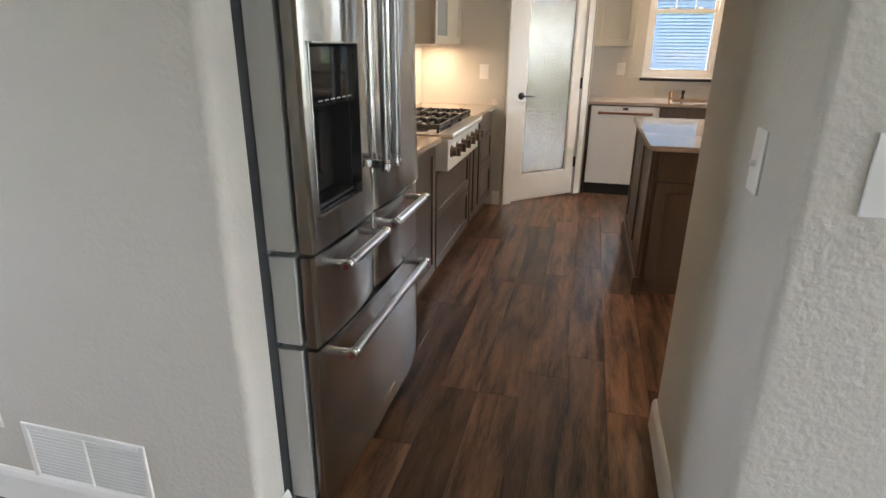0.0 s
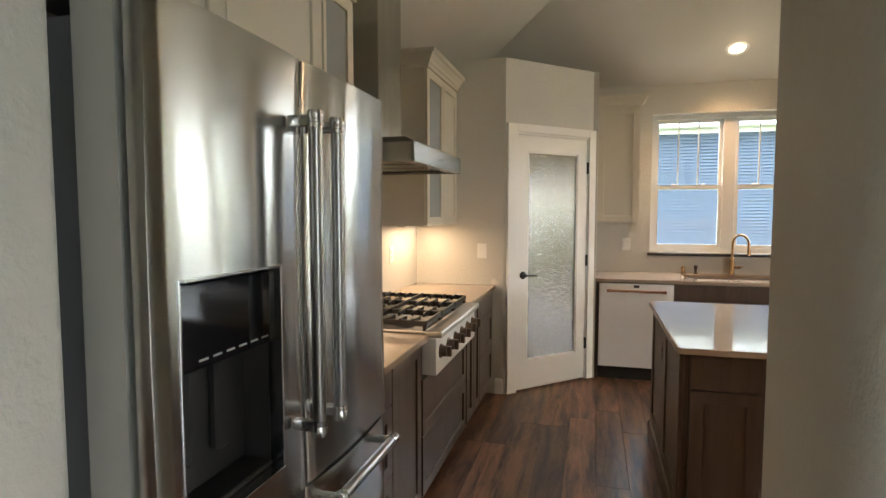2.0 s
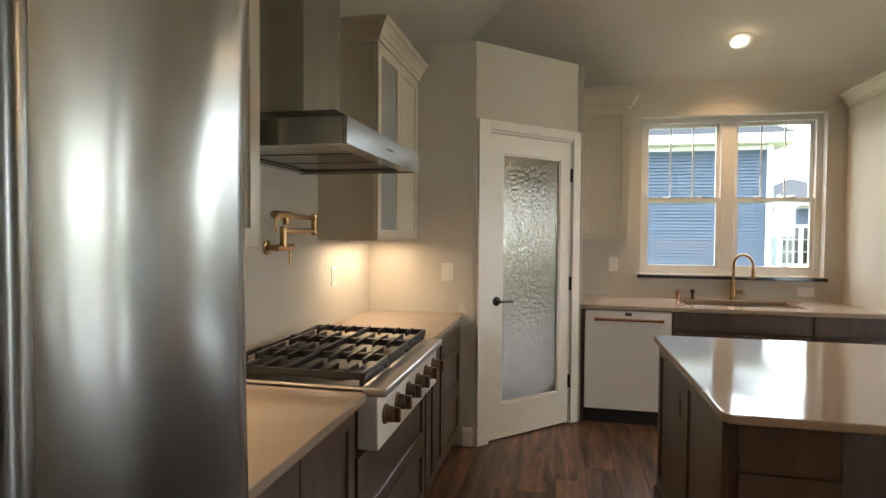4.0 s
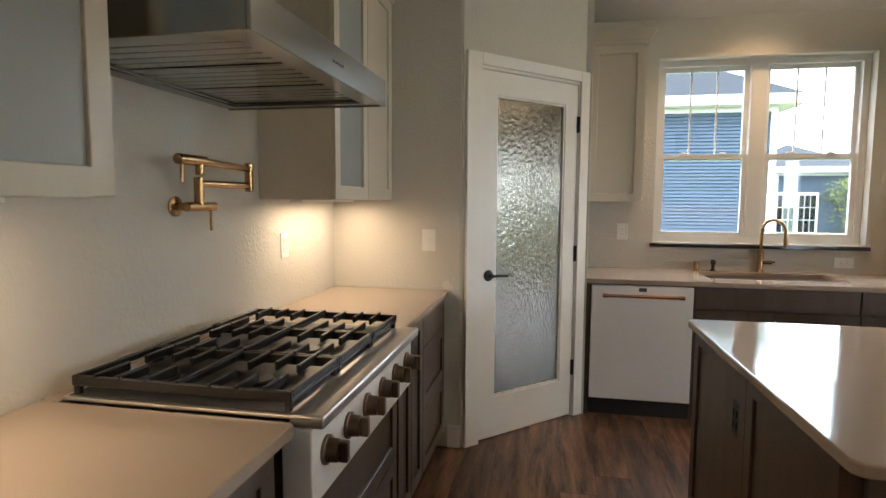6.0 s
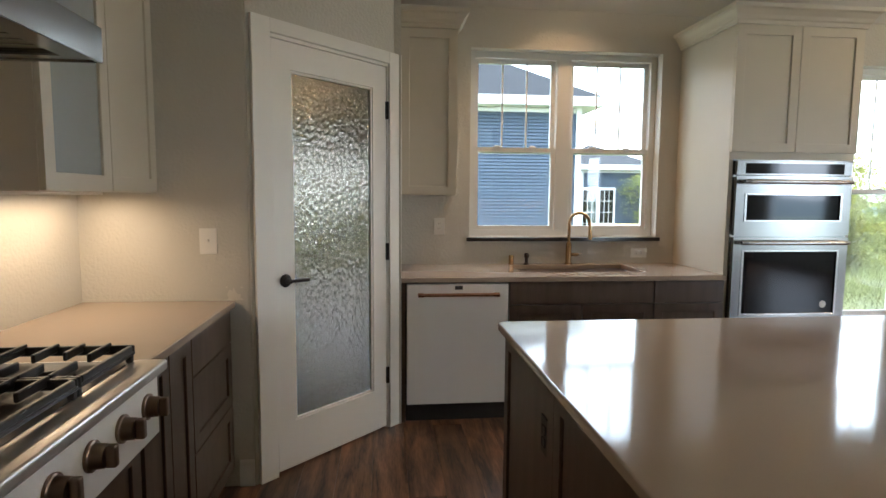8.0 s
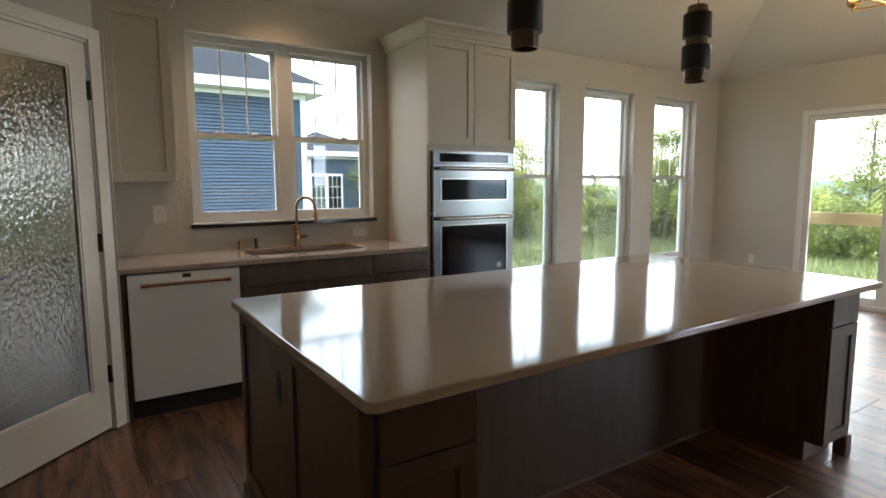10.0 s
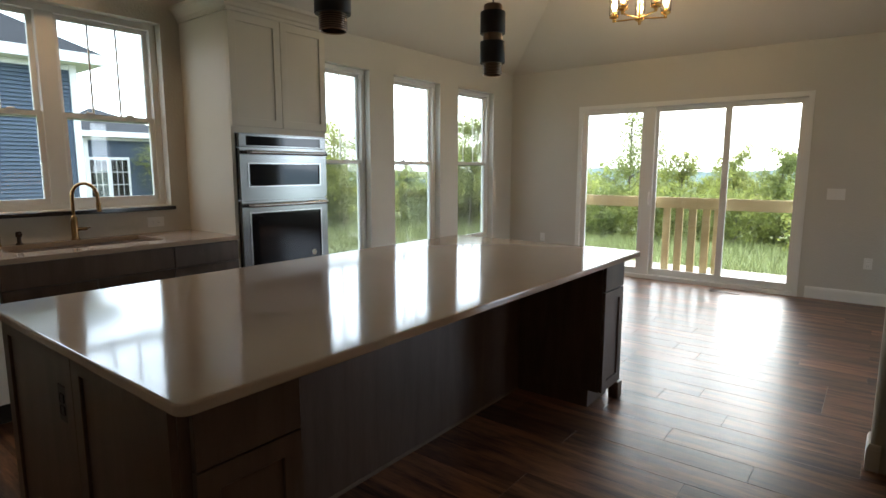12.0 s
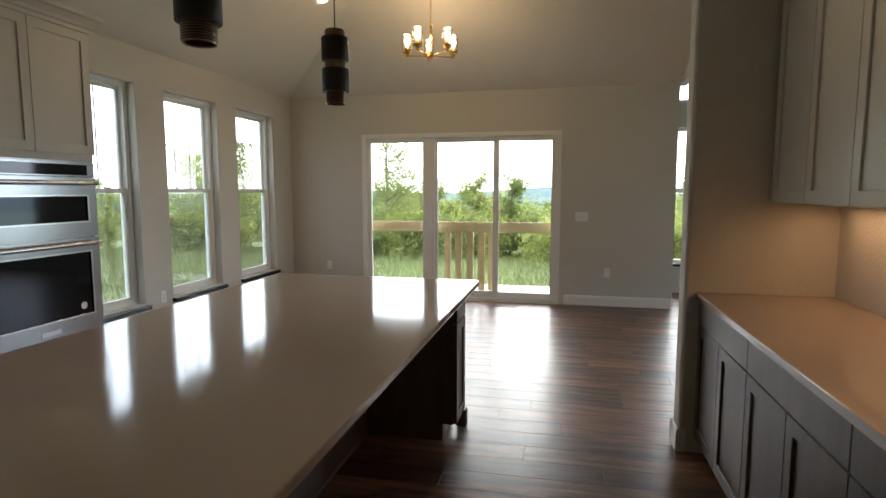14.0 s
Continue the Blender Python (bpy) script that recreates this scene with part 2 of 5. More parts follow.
RAWEDGE = wood("raw_wood_edge", (0.10, 0.075, 0.052), (0.17, 0.13, 0.092), 0.6, "x", piece=0.1)
SINK = material("steel_sink", (0.35, 0.34, 0.33), 0.35, 1.0, vary=0.1)
DARK = material("dark_recess", (0.02, 0.018, 0.016), 0.8)
BULB = glowing("lit_bulb", (1.0, 0.70, 0.34), 16)
LED = glowing("lit_led", (1.0, 0.74, 0.42), 9)
SIDING = material("blue_siding", (0.060, 0.079, 0.108), 0.8, spec=0.1, vary=0.05, scale=2, piece=0.05)
SIDING_TRIM = material("white_house_trim", (0.50, 0.51, 0.53), 0.7, spec=0.1, vary=0.05, scale=1.5)
SHINGLE = material("grey_shingle", (0.034, 0.036, 0.040), 0.95, spec=0.04, vary=0.12, scale=3, grain=0.3, grain_scale=30, piece=0.15)
GRASS = material("meadow_grass", (0.19, 0.21, 0.075), 0.9, vary=0.3, scale=0.5, grain=0.3, grain_scale=12)
BLADE = material("grass_blade", (0.24, 0.265, 0.095), 0.7, vary=0.25, scale=0.6, piece=0.35)
LEAF = foliage("green_leaf", (0.120, 0.142, 0.056))
LEAF_DARK = foliage("dark_green_leaf", (0.098, 0.122, 0.054))
BARK = material("grey_bark", (0.10, 0.08, 0.06), 0.9, vary=0.2, scale=6, bump=0.5, bump_scale=20)
# distance haze is put into this pale blue-grey colour
HILL = material("haze_tinted_woods", (0.24, 0.29, 0.30), 1.0, vary=0.2, scale=0.02, grain=0.3, grain_scale=0.2)
WATER = material("pale_water", (0.45, 0.5, 0.55), 0.15, vary=0.05)


# ---- building helpers ----
BASE = {}


def thing(name, x, y, z, label="", category="", group="", kind="", rz=0.0):
    ob = new(name)
    ob.empty_display_size = 0.1
    m = pose(x, y, z, 0, 0, rz)
    ob.matrix_world = m
    BASE[ob] = m
    return tagged(ob, label, category, group, kind)


def finish(bm, name, mat, smooth=False):
    me = bpy.data.meshes.new(name)
    bmesh.ops.recalc_face_normals(bm, faces=bm.faces)
    bm.to_mesh(me)
    bm.free()
    if mat:
        me.materials.append(mat)
    if smooth:
        for p in me.polygons:
            p.use_smooth = True
        me.set_sharp_from_angle(angle=radians(38))
    return me


def part(name, bm, mat, parent, label="", smooth=False, local=False):
    """One mesh under a thing or a part; its coordinates are the world's unless local."""
    root = parent
    while root.parent:
        root = root.parent
    if not local and root in BASE:
        bm.transform(BASE[root].inverted())
    ob = new(name, finish(bm, name, mat, smooth))
    ob.parent = parent
    return tagged(ob, label)


def solid(name, bm, mat, label="", category="", kind="structure", smooth=False, group=""):
    return tagged(new(name, finish(bm, name, mat, smooth)), label, category, group, kind)


def obox(bm, o, u, v, n, a0, a1, b0, b1, c0, c1, bev=0.0, seg=1):
    """A box in the frame o, u, v, n."""
    vs = []
    for a, b, c in ((a0, b0, c0), (a1, b0, c0), (a1, b1, c0), (a0, b1, c0), (a0, b0, c1), (a1, b0, c1), (a1, b1, c1), (a0, b1, c1)):
        vs.append(bm.verts.new(Vector(o) + Vector(u) * a + Vector(v) * b + Vector(n) * c))
    fs = [bm.faces.new([vs[i] for i in q]) for q in ((0, 3, 2, 1), (4, 5, 6, 7), (0, 1, 5, 4), (1, 2, 6, 5), (2, 3, 7, 6), (3, 0, 4, 7))]
    if bev:
        es = list({e for f in fs for e in f.edges})
        bmesh.ops.bevel(bm, geom=es, offset=bev, segments=seg, affect="EDGES", profile=0.5)


X, Y, Z = Vector((1, 0, 0)), Vector((0, 1, 0)), Vector((0, 0, 1))


def bx(bm, x0, x1, y0, y1, z0, z1, bev=0.0, seg=1):
    obox(bm, (0, 0, 0), X, Y, Z, x0, x1, y0, y1, z0, z1, bev, seg)


def box(x0, x1, y0, y1, z0, z1, bev=0.0, seg=1):
    bm = bmesh.new()
    bx(bm, x0, x1, y0, y1, z0, z1, bev, seg)
    return bm


def upright_round(bm, radius, seg=5, keep=lambda v: True):
    """Rounds the upright edges."""
    es = [e for e in bm.edges if abs(e.verts[0].co.x - e.verts[1].co.x) + abs(e.verts[0].co.y - e.verts[1].co.y) < 1e-5 and keep(e.verts[0].co)]
    bmesh.ops.bevel(bm, geom=es, offset=radius, segments=seg, affect="EDGES", profile=0.5)


def lathe(bm, p0, axis, profile, seg=24, start=None):
    """Turns (radius, height) pairs round the axis through p0."""
    axis = Vector(axis).normalized()
    u = axis.orthogonal().normalized() if start is None else Vector(start)
    w = axis.cross(u)
    rings = []
    for r, h in profile:
        c = Vector(p0) + axis * h
        if r < 1e-5:
            rings.append([bm.verts.new(c)])
        else:
            rings.append([bm.verts.new(c + (u * math.cos(2 * math.pi * i / seg) + w * math.sin(2 * math.pi * i / seg)) * r) for i in range(seg)])
    for a, b in zip(rings, rings[1:]):
        for i in range(seg):
            j = (i + 1) % seg
            if len(a) == 1 and len(b) > 1:
                bm.faces.new((a[0], b[i], b[j]))
            elif len(b) == 1 and len(a) > 1:
                bm.faces.new((a[i], a[j], b[0]))
            elif len(a) > 1:
                bm.faces.new((a[i], a[j], b[j], b[i]))


def rod(bm, p0, p1, r, seg=16, bev=0.0):
    p0, p1 = Vector(p0), Vector(p1)
    h = (p1 - p0).length
    b = min(bev, r * 0.9)
    prof = [(0, 0), (r - b, 0), (r, b), (r, h - b), (r - b, h), (0, h)] if b else [(0, 0), (r, 0), (r, h), (0, h)]
    lathe(bm, p0, p1 - p0, prof, seg)


def turned(p0, axis, profile, seg=24):
    bm = bmesh.new()
    lathe(bm, p0, axis, profile, seg)
    return bm


def tube(bm, pts, r, seg=12):
    pts = [Vector(p) for p in pts]
    rings, up = [], None
    for i, p in enumerate(pts):
        d = (pts[min(i + 1, len(pts) - 1)] - pts[max(i - 1, 0)]).normalized()
        u = d.orthogonal().normalized() if up is None else (up - d * up.dot(d)).normalized()
        up = u
        w = d.cross(u)
        rings.append([bm.verts.new(p + (u * math.cos(2 * math.pi * k / seg) + w * math.sin(2 * math.pi * k / seg)) * r) for k in range(seg)])
    for a, b in zip(rings, rings[1:]):
        for k in range(seg):
            bm.faces.new((a[k], a[(k + 1) % seg], b[(k + 1) % seg], b[k]))
    bm.faces.new(rings[0])
    bm.faces.new(rings[-1])


def sweep(bm, path, profile):
    """Carries an (out, height) profile along a level path; out is to the right of the way."""
    path = [Vector((p[0], p[1], 0)) for p in path]
    rows = []
    for i, p in enumerate(path):
        d0 = (p - path[i - 1]).normalized() if i else None
        d1 = (path[i + 1] - p).normalized() if i < len(path) - 1 else None
        d0, d1 = d0 or d1, d1 or d0
        n0, n1 = Vector((d0.y, -d0.x, 0)), Vector((d1.y, -d1.x, 0))
        m = (n0 + n1).normalized()
        m = m / max(0.2, m.dot(n0))
        rows.append([bm.verts.new(p + m * o + Z * h) for o, h in profile])
    k = len(profile)
    for a, b in zip(rows, rows[1:]):
        for i in range(k):
            bm.faces.new((a[i], a[(i + 1) % k], b[(i + 1) % k], b[i]))
    bm.faces.new(rows[0])
    bm.faces.new(rows[-1])


def pierced(bm, along, c0, c1, a0, a1, z0, z1, holes):
    """A wall with openings (a0, a1, z0, z1); along is x or y, c0 to c1 its thickness."""
    def put(p0, p1, q0, q1):
        if p1 - p0 > 1e-4 and q1 - q0 > 1e-4:
            if along == "x":
                bx(bm, p0, p1, c0, c1, q0, q1)
            else:
                bx(bm, c0, c1, p0, p1, q0, q1)
    at = a0
    for h0, h1, hz0, hz1 in sorted(holes):
        put(at, h0, z0, z1)
        put(h0, h1, z0, hz0)
        put(h0, h1, hz1, z1)
        at = h1
    put(at, a1, z0, z1)



def ring(bm, o, u, v, n, outer, inner, c0, c1, bev=0.0):
    """A flat frame in one piece: outer and inner are (a0, a1, b0, b1)."""
    o, u, v, n = Vector(o), Vector(u), Vector(v), Vector(n)
    a, b = (outer[0], inner[0], inner[1], outer[1]), (outer[2], inner[2], inner[3], outer[3])
    lo = {(i, j): bm.verts.new(o + u * a[i] + v * b[j] + n * c0) for i in range(4) for j in range(4)}
    hi = {(i, j): bm.verts.new(o + u * a[i] + v * b[j] + n * c1) for i in range(4) for j in range(4)}
    for i in range(3):
        for j in range(3):
            if (i, j) != (1, 1):
                bm.faces.new((hi[i, j], hi[i + 1, j], hi[i + 1, j + 1], hi[i, j + 1]))
                bm.faces.new((lo[i, j], lo[i, j + 1], lo[i + 1, j + 1], lo[i + 1, j]))
    walls = []
    for i in range(3):
        walls += [((i, 0), (i + 1, 0)), ((i + 1, 3), (i, 3)), ((0, i + 1), (0, i)), ((3, i), (3, i + 1))]
    walls += [((2, 1), (1, 1)), ((1, 2), (2, 2)), ((1, 1), (1, 2)), ((2, 2), (2, 1))]
    for p, q in walls:
        bm.faces.new((lo[p], lo[q], hi[q], hi[p]))
    if bev:
        rim = [e for p, q in walls for e in hi[p].link_edges if e.other_vert(hi[p]) is hi[q]]
        bmesh.ops.bevel(bm, geom=rim, offset=bev, segments=1, affect="EDGES")


CROWN = [(0.0, 0.0), (0.012, 0.0), (0.015, 0.022), (0.024, 0.030), (0.032, 0.050), (0.052, 0.078), (0.066, 0.088), (0.070, 0.110), (0.0, 0.110)]
BASEBOARD = [(0.0, 0.004), (0.014, 0.004), (0.014, 0.105), (0.010, 0.122), (0.005, 0.132), (0.0, 0.132)]
SHOE = [(0.0145, 0.004), (0.028, 0.004), (0.026, 0.014), (0.0145, 0.020)]

# ---- the large structure ----
RX, SY, EX, EAVE, RISE, CAP = -1.13, 9.79, 7.37, 2.745, 0.48, 3.62
RETURN_Y, PANTRY_X = 8.42, 0.345
TOP = 3.70

floor = solid("floor", box(-3.2, 8.8, -0.3, SY + 0.02, -0.12, -0.012), DARK, "subfloor under dark walnut planks", "floor")

bm = bmesh.new()
pierced(bm, "y", RX - 0.15, RX, 4.556, SY + 0.2, -0.1, TOP, [])
solid("wall_west", bm, PAINT, "greige painted kitchen wall behind the range", "wall")

WINDOWS = [(0.862, 2.295, 1.115, 2.465), (3.63, 4.47, 0.42, 2.43), (4.845, 5.675, 0.42, 2.43), (6.045, 6.878, 0.42, 2.43)]
bm = bmesh.new()
pierced(bm, "x", SY, SY + 0.2, RX - 0.15, EX + 0.2, -0.1, TOP, WINDOWS)
solid("wall_north", bm, PAINT, "greige painted wall with a sink window and three tall windows", "wall")

bm = bmesh.new()
pierced(bm, "y", EX, EX + 0.2, 4.70, SY, -0.1, TOP, [(6.075, 8.735, 0.0, 2.225)])
solid("wall_east", bm, PAINT, "greige painted dining wall with a sliding door", "wall")

# far room and hall, closed all round
bm = bmesh.new()
pierced(bm, "y", 8.60, 8.80, -0.3, 4.90, -0.1, 2.6, [(1.0, 2.6, 0.42, 2.36), (3.45, 4.66, 0.42, 2.36)])
pierced(bm, "y", 8.60, 8.80, -0.3, 4.90, 2.6, TOP, [(3.45, 4.66, 2.70, 3.04)])
solid("wall_far_east", bm, PAINT, "pale wall of the next room with tall windows", "wall")
solid("wall_link", box(EX + 0.2, 8.60, 4.70, 4.90, -0.1, TOP), PAINT, "short painted wall between the rooms", "wall")
bm = bmesh.new()
pierced(bm, "x", -0.5, -0.3, -3.2, 8.8, -0.1, TOP, [(4.85, 5.95, 0.44, 2.46)])
solid("wall_south", bm, PAINT, "plain painted wall behind the walk", "wall")
# unseen opening, added so that fill light reaches the wall end
bm = bmesh.new()
pierced(bm, "y", -3.4, -3.2, -0.5, 4.56, -0.1, TOP, [(3.2, 3.8, 0.9, 2.1)])
solid("wall_hall_west", bm, PAINT, "plain painted hall wall with an added, unseen opening for fill light", "wall")

# wall with the way through into the kitchen
bm = box(-3.2, -0.43, 4.42, 4.555, -0.1, TOP)
upright_round(bm, 0.022, 8, lambda v: v.x > -1)
solid("wall_left_of_opening", bm, PAINT, "grey painted wall with rounded drywall corner", "wall")
bm = bmesh.new()
plan = [(0.71, 4.42), (3.325, 4.42), (3.325, 4.64), (0.85, 4.64), (0.85, 5.335), (0.71, 5.335)]
lo, hi = [bm.verts.new((x, y, -0.1)) for x, y in plan], [bm.verts.new((x, y, TOP)) for x, y in plan]
bm.faces.new(lo[::-1]), bm.faces.new(hi)
for i in range(6):
    bm.faces.new((lo[i], lo[(i + 1) % 6], hi[(i + 1) % 6], hi[i]))
upright_round(bm, 0.022, 8, lambda v: v.x < 0.72 or v.y > 5)
solid("wall_right_of_opening", bm, PAINT, "textured painted wall with rounded end, behind the bar", "wall")
bm = box(3.325, 3.475, 4.42, 5.375, -0.1, TOP)
upright_round(bm, 0.022, 8, lambda v: v.y > 5)
solid("wall_bar_end", bm, PAINT, "stub wall with rounded end beside the bar", "wall")

# pantry box, with its top left open under the vault
DC, DU, DN = Vector((-0.014, 8.781, 0)), Vector((1, 1, 0)).normalized(), Vector((1, -1, 0)).normalized()
bm = bmesh.new()
bx(bm, RX, -0.375, RETURN_Y, RETURN_Y + 0.11, -0.1, EAVE)
upright_round(bm, 0.018, 4, lambda v: v.x > -0.5 and v.y < RETURN_Y + 0.05)
solid("wall_pantry_return", bm, PAINT, "painted pantry wall beside the range counter", "wall")
bm = bmesh.new()
HALF, HEAD = 0.395, 2.165
obox(bm, DC, DU, Z, DN, -0.512, -HALF, -0.1, EAVE, -0.11, -0.001)
obox(bm, DC, DU, Z, DN, HALF, 0.506, -0.1, EAVE, -0.11, -0.001)
obox(bm, DC, DU, Z, DN, -HALF, HALF, HEAD, EAVE, -0.11, -0.001)
solid("wall_pantry_front", bm, PAINT, "angled painted pantry wall around the glass door", "wall")
solid("wall_pantry_side", box(PANTRY_X - 0.11, PANTRY_X, 9.10, SY, -0.1, EAVE), PAINT, "short painted pantry wall by the dishwasher", "wall")
bm = bmesh.new()
vs = [bm.verts.new((x, y, z)) for z in (EAVE - 0.02, EAVE) for x, y in ((RX, RETURN_Y + 0.01), (-0.385, RETURN_Y + 0.01), (PANTRY_X - 0.01, 9.13), (PANTRY_X - 0.01, SY), (RX, SY))]
bm.faces.new(vs[:5]), bm.faces.new(vs[5:])
for i in range(5):
    bm.faces.new((vs[i], vs[(i + 1) % 5], vs[5 + (i + 1) % 5], vs[5 + i]))
solid("trim_pantry_top", bm, PAINT, "painted ledge on top of the pantry", "ledge")


# vaulted ceiling: slopes up from three walls to a level middle
def vault():
    bm = bmesh.new()
    d = (CAP - EAVE) / RISE
    y0 = 4.42
    low = [(RX, y0, EAVE), (RX, SY, EAVE), (EX, SY, EAVE), (EX, y0, EAVE)]
    high = [(RX + d, y0, CAP), (RX + d, SY - d, CAP), (EX - d, SY - d, CAP), (EX - d, y0, CAP)]
    for lift in (0.0, 0.12):
        a = [bm.verts.new((x, y, z + lift)) for x, y, z in low]
        b = [bm.verts.new((x, y, z + lift)) for x, y, z in high]
        for i in range(3):
            bm.faces.new((a[i], a[i + 1], b[i + 1], b[i]))
        bm.faces.new(b)
    return bm


ceiling = solid("ceiling", vault(), CEILING, "pale painted ceiling vaulted up from three walls", "ceiling")
solid("ceiling_far_room", box(-3.2, 8.8, -0.5, 4.42, CAP, CAP + 0.1), CEILING, "plain ceiling of the next room", "ceiling")
solid("ceiling_roof", box(-3.4, 8.9, -0.6, SY + 0.2, TOP + 0.05, TOP + 0.15), CEILING, "plain roof slab over the rooms", "ceiling")
bm = bmesh.new()
bx(bm, RX - 0.1, RX + 1.9, 4.43, 4.54, EAVE, TOP)
bx(bm, EX - 1.9, EX + 0.2, 4.60, 4.69, EAVE - 0.0, TOP)
solid("wall_bulkhead", bm, PAINT, "painted bulkhead closing the vault", "wall")

# baseboards
bm = bmesh.new()
for path in ([(EX, SY), (EX, 8.80)], [(EX, 6.01), (EX, 4.70)], [(3.32, SY), (EX, SY)],
             [(3.475, 4.70), (3.475, 5.375), (3.325, 5.375), (3.325, 5.335)],
             [(-3.2, 4.42), (-0.43, 4.42), (-0.43, 4.555)], [(0.85, 5.335), (0.71, 5.335), (0.71, 4.42), (3.3, 4.42)],
             [(RX + 0.68, RETURN_Y), (-0.382, RETURN_Y)], [(PANTRY_X, 9.12), (PANTRY_X, 9.2)]):
    sweep(bm, path, BASEBOARD)
solid("baseboard", bm, TRIM, "white painted baseboard along the walls", "baseboard")

# rough patch of filler on the pantry wall above the counter
rp = random.Random(8)
bm = bmesh.new()
rim = []
for k in range(22):
    a = 2 * math.pi * k / 22
    r = 1.0 + rp.uniform(-0.28, 0.28)
    rim.append((-0.452 + 0.036 * r * math.cos(a), max(0.915, 0.920 + 0.042 * r * math.sin(a) - 0.35 * 0.05 * math.cos(a))))
lo, hi = [[bm.verts.new((x, y, z)) for x, z in rim] for y in (RETURN_Y - 0.0005, RETURN_Y - 0.0018)]
bm.faces.new(hi)
for k in range(22):
    bm.faces.new((lo[k], lo[(k + 1) % 22], hi[(k + 1) % 22], hi[k]))
for k in range(3):
    x, z = -0.70 + rp.uniform(0, 0.55), 0.93 + rp.uniform(0, 0.16) ** 1.4
    bx(bm, x, x + rp.uniform(0.004, 0.012), RETURN_Y - 0.0012, RETURN_Y - 0.0003, z, z + rp.uniform(0.003, 0.009))
solid("wall_patch", bm, CEILING, "rough white filler patch on the wall", "wall patch")

# ---- windows ----


def sash(parent, o, a0, a1, z0, z1, c0, c1, bars):
    bm = bmesh.new()
    w = 0.031
    ring(bm, o, X, Z, Y, (a0, a1, z0, z1), (a0 + w, a1 - w, z0 + w, z1 - w), c0, c1)
    s = part("sash", bm, VINYL, parent)
    for i in range(bars):
        a = a0 + w + (a1 - a0 - 2 * w) * (i + 1) / (bars + 1)
        part("glazing_bar", box(o[0] + a - 0.006, o[0] + a + 0.006, o[1] + c0 + 0.008, o[1] + c0 + 0.016, z0 + w, z1 - w), VINYL, s)
    p = part("pane", box(o[0] + a0 + w - 0.004, o[0] + a1 - w + 0.004, o[1] + (c0 + c1) / 2 - 0.002, o[1] + (c0 + c1) / 2 + 0.002, z0 + w - 0.004, z1 - w + 0.004), PANE, s)
    p.visible_shadow = False
    return s


def double_hung(name, x0, x1, z0, z1, meet, lights, label):
    w = thing(name, (x0 + x1) / 2, SY + 0.12, z0, label, "window", kind="structure")
    yo = SY + 0.085
    bm = bmesh.new()
    f = 0.045
    ring(bm, (0, yo, 0), X, Z, Y, (x0, x1, z0, z1), (x0 + f, x1 - f, z0 + f, z1 - f), 0.0, 0.09)
    n = len(lights)
    for a, b in zip(lights, lights[1:]):
        bx(bm, a[1], b[0], yo - 0.004, yo + 0.09, z0 + f, z1 - f, 0.003)
    part("window_frame", bm, VINYL, w)
    for a0, a1 in lights:
        sash(w, (0, yo, 0), a0, a1, meet - 0.02, z1 - f, 0.045, 0.075, 2)
        low = sash(w, (0, yo, 0), a0, a1, z0 + f, meet + 0.022, 0.012, 0.042, 0)
        if n == 1:
            part("insect_screen", box(a0 + 0.01, a1 - 0.01, yo + 0.079, yo + 0.0795, z0 + f + 0.005, meet), SCREEN, w)
        for k in (0.28, 0.72):
            c = a0 + (a1 - a0) * k
            bm = bmesh.new()
            rod(bm, (c - 0.022, yo + 0.012, meet + 0.028), (c + 0.022, yo + 0.012, meet + 0.028), 0.008, 10, 0.003)
            bx(bm, c - 0.026, c + 0.026, yo + 0.002, yo + 0.024, meet + 0.022, meet + 0.027)
            part("latch", bm, VINYL, low)
    return w


x0, x1, z0, z1 = WINDOWS[0]
double_hung("window_1", x0, x1, z0, z1, 1.752, [(x0 + 0.045, 1.522), (1.634, x1 - 0.045)], "white twin double-hung window above the sink")
for i, (x0, x1, z0, z1) in enumerate(WINDOWS[1:]):
    double_hung("window_%d" % (i + 2), x0, x1, z0, z1, 1.465, [(x0 + 0.045, x1 - 0.045)], "tall white double-hung window in the dining wall")
for i, (x0, x1, z0, z1) in enumerate(WINDOWS):
    drop, out = (0.034, 0.03) if i == 0 else (0.046, 0.05)
    bm = box(x0 - 0.022, x1 + 0.022, SY - out, SY - 0.002, z0 - drop, z0 - 0.006, 0.004, 2)
    bx(bm, x0 + 0.001, x1 - 0.001, SY - 0.003, SY + 0.084, z0 - 0.034, z0 - 0.007)
    solid("window_stool_%d" % (i + 1), bm, STONE, "black granite window stool", "window stool")

# far windows
for i, (y0, y1, z0, z1) in enumerate([(3.45, 4.66, 0.42, 2.36), (3.45, 4.66, 2.70, 3.04)]):
    w = thing("window_%d" % (i + 5), 8.72, (y0 + y1) / 2, z0, "white framed window of the next room", "window", kind="structure")
    bm = bmesh.new()
    ring(bm, (8.68, 0, 0), Y, Z, X, (y0, y1, z0, z1), (y0 + 0.05, y1 - 0.05, z0 + 0.05, z1 - 0.05), 0.0, 0.07)
    if z1 - z0 > 1:
        bx(bm, 8.685, 8.745, y0 + 0.05, y1 - 0.05, 1.44, 1.50, 0.003)
        solid("window_stool_%d" % (i + 5), box(8.55, 8.68, y0 - 0.04, y1 + 0.04, z0 - 0.034, z0 - 0.005, 0.004), STONE, "black granite window stool", "window stool")
    part("window_frame", bm, VINYL, w)
    p = part("pane", box(8.71, 8.714, y0 + 0.046, y1 - 0.046, z0 + 0.046, z1 - 0.046), PANE, w)
    p.visible_shadow = False

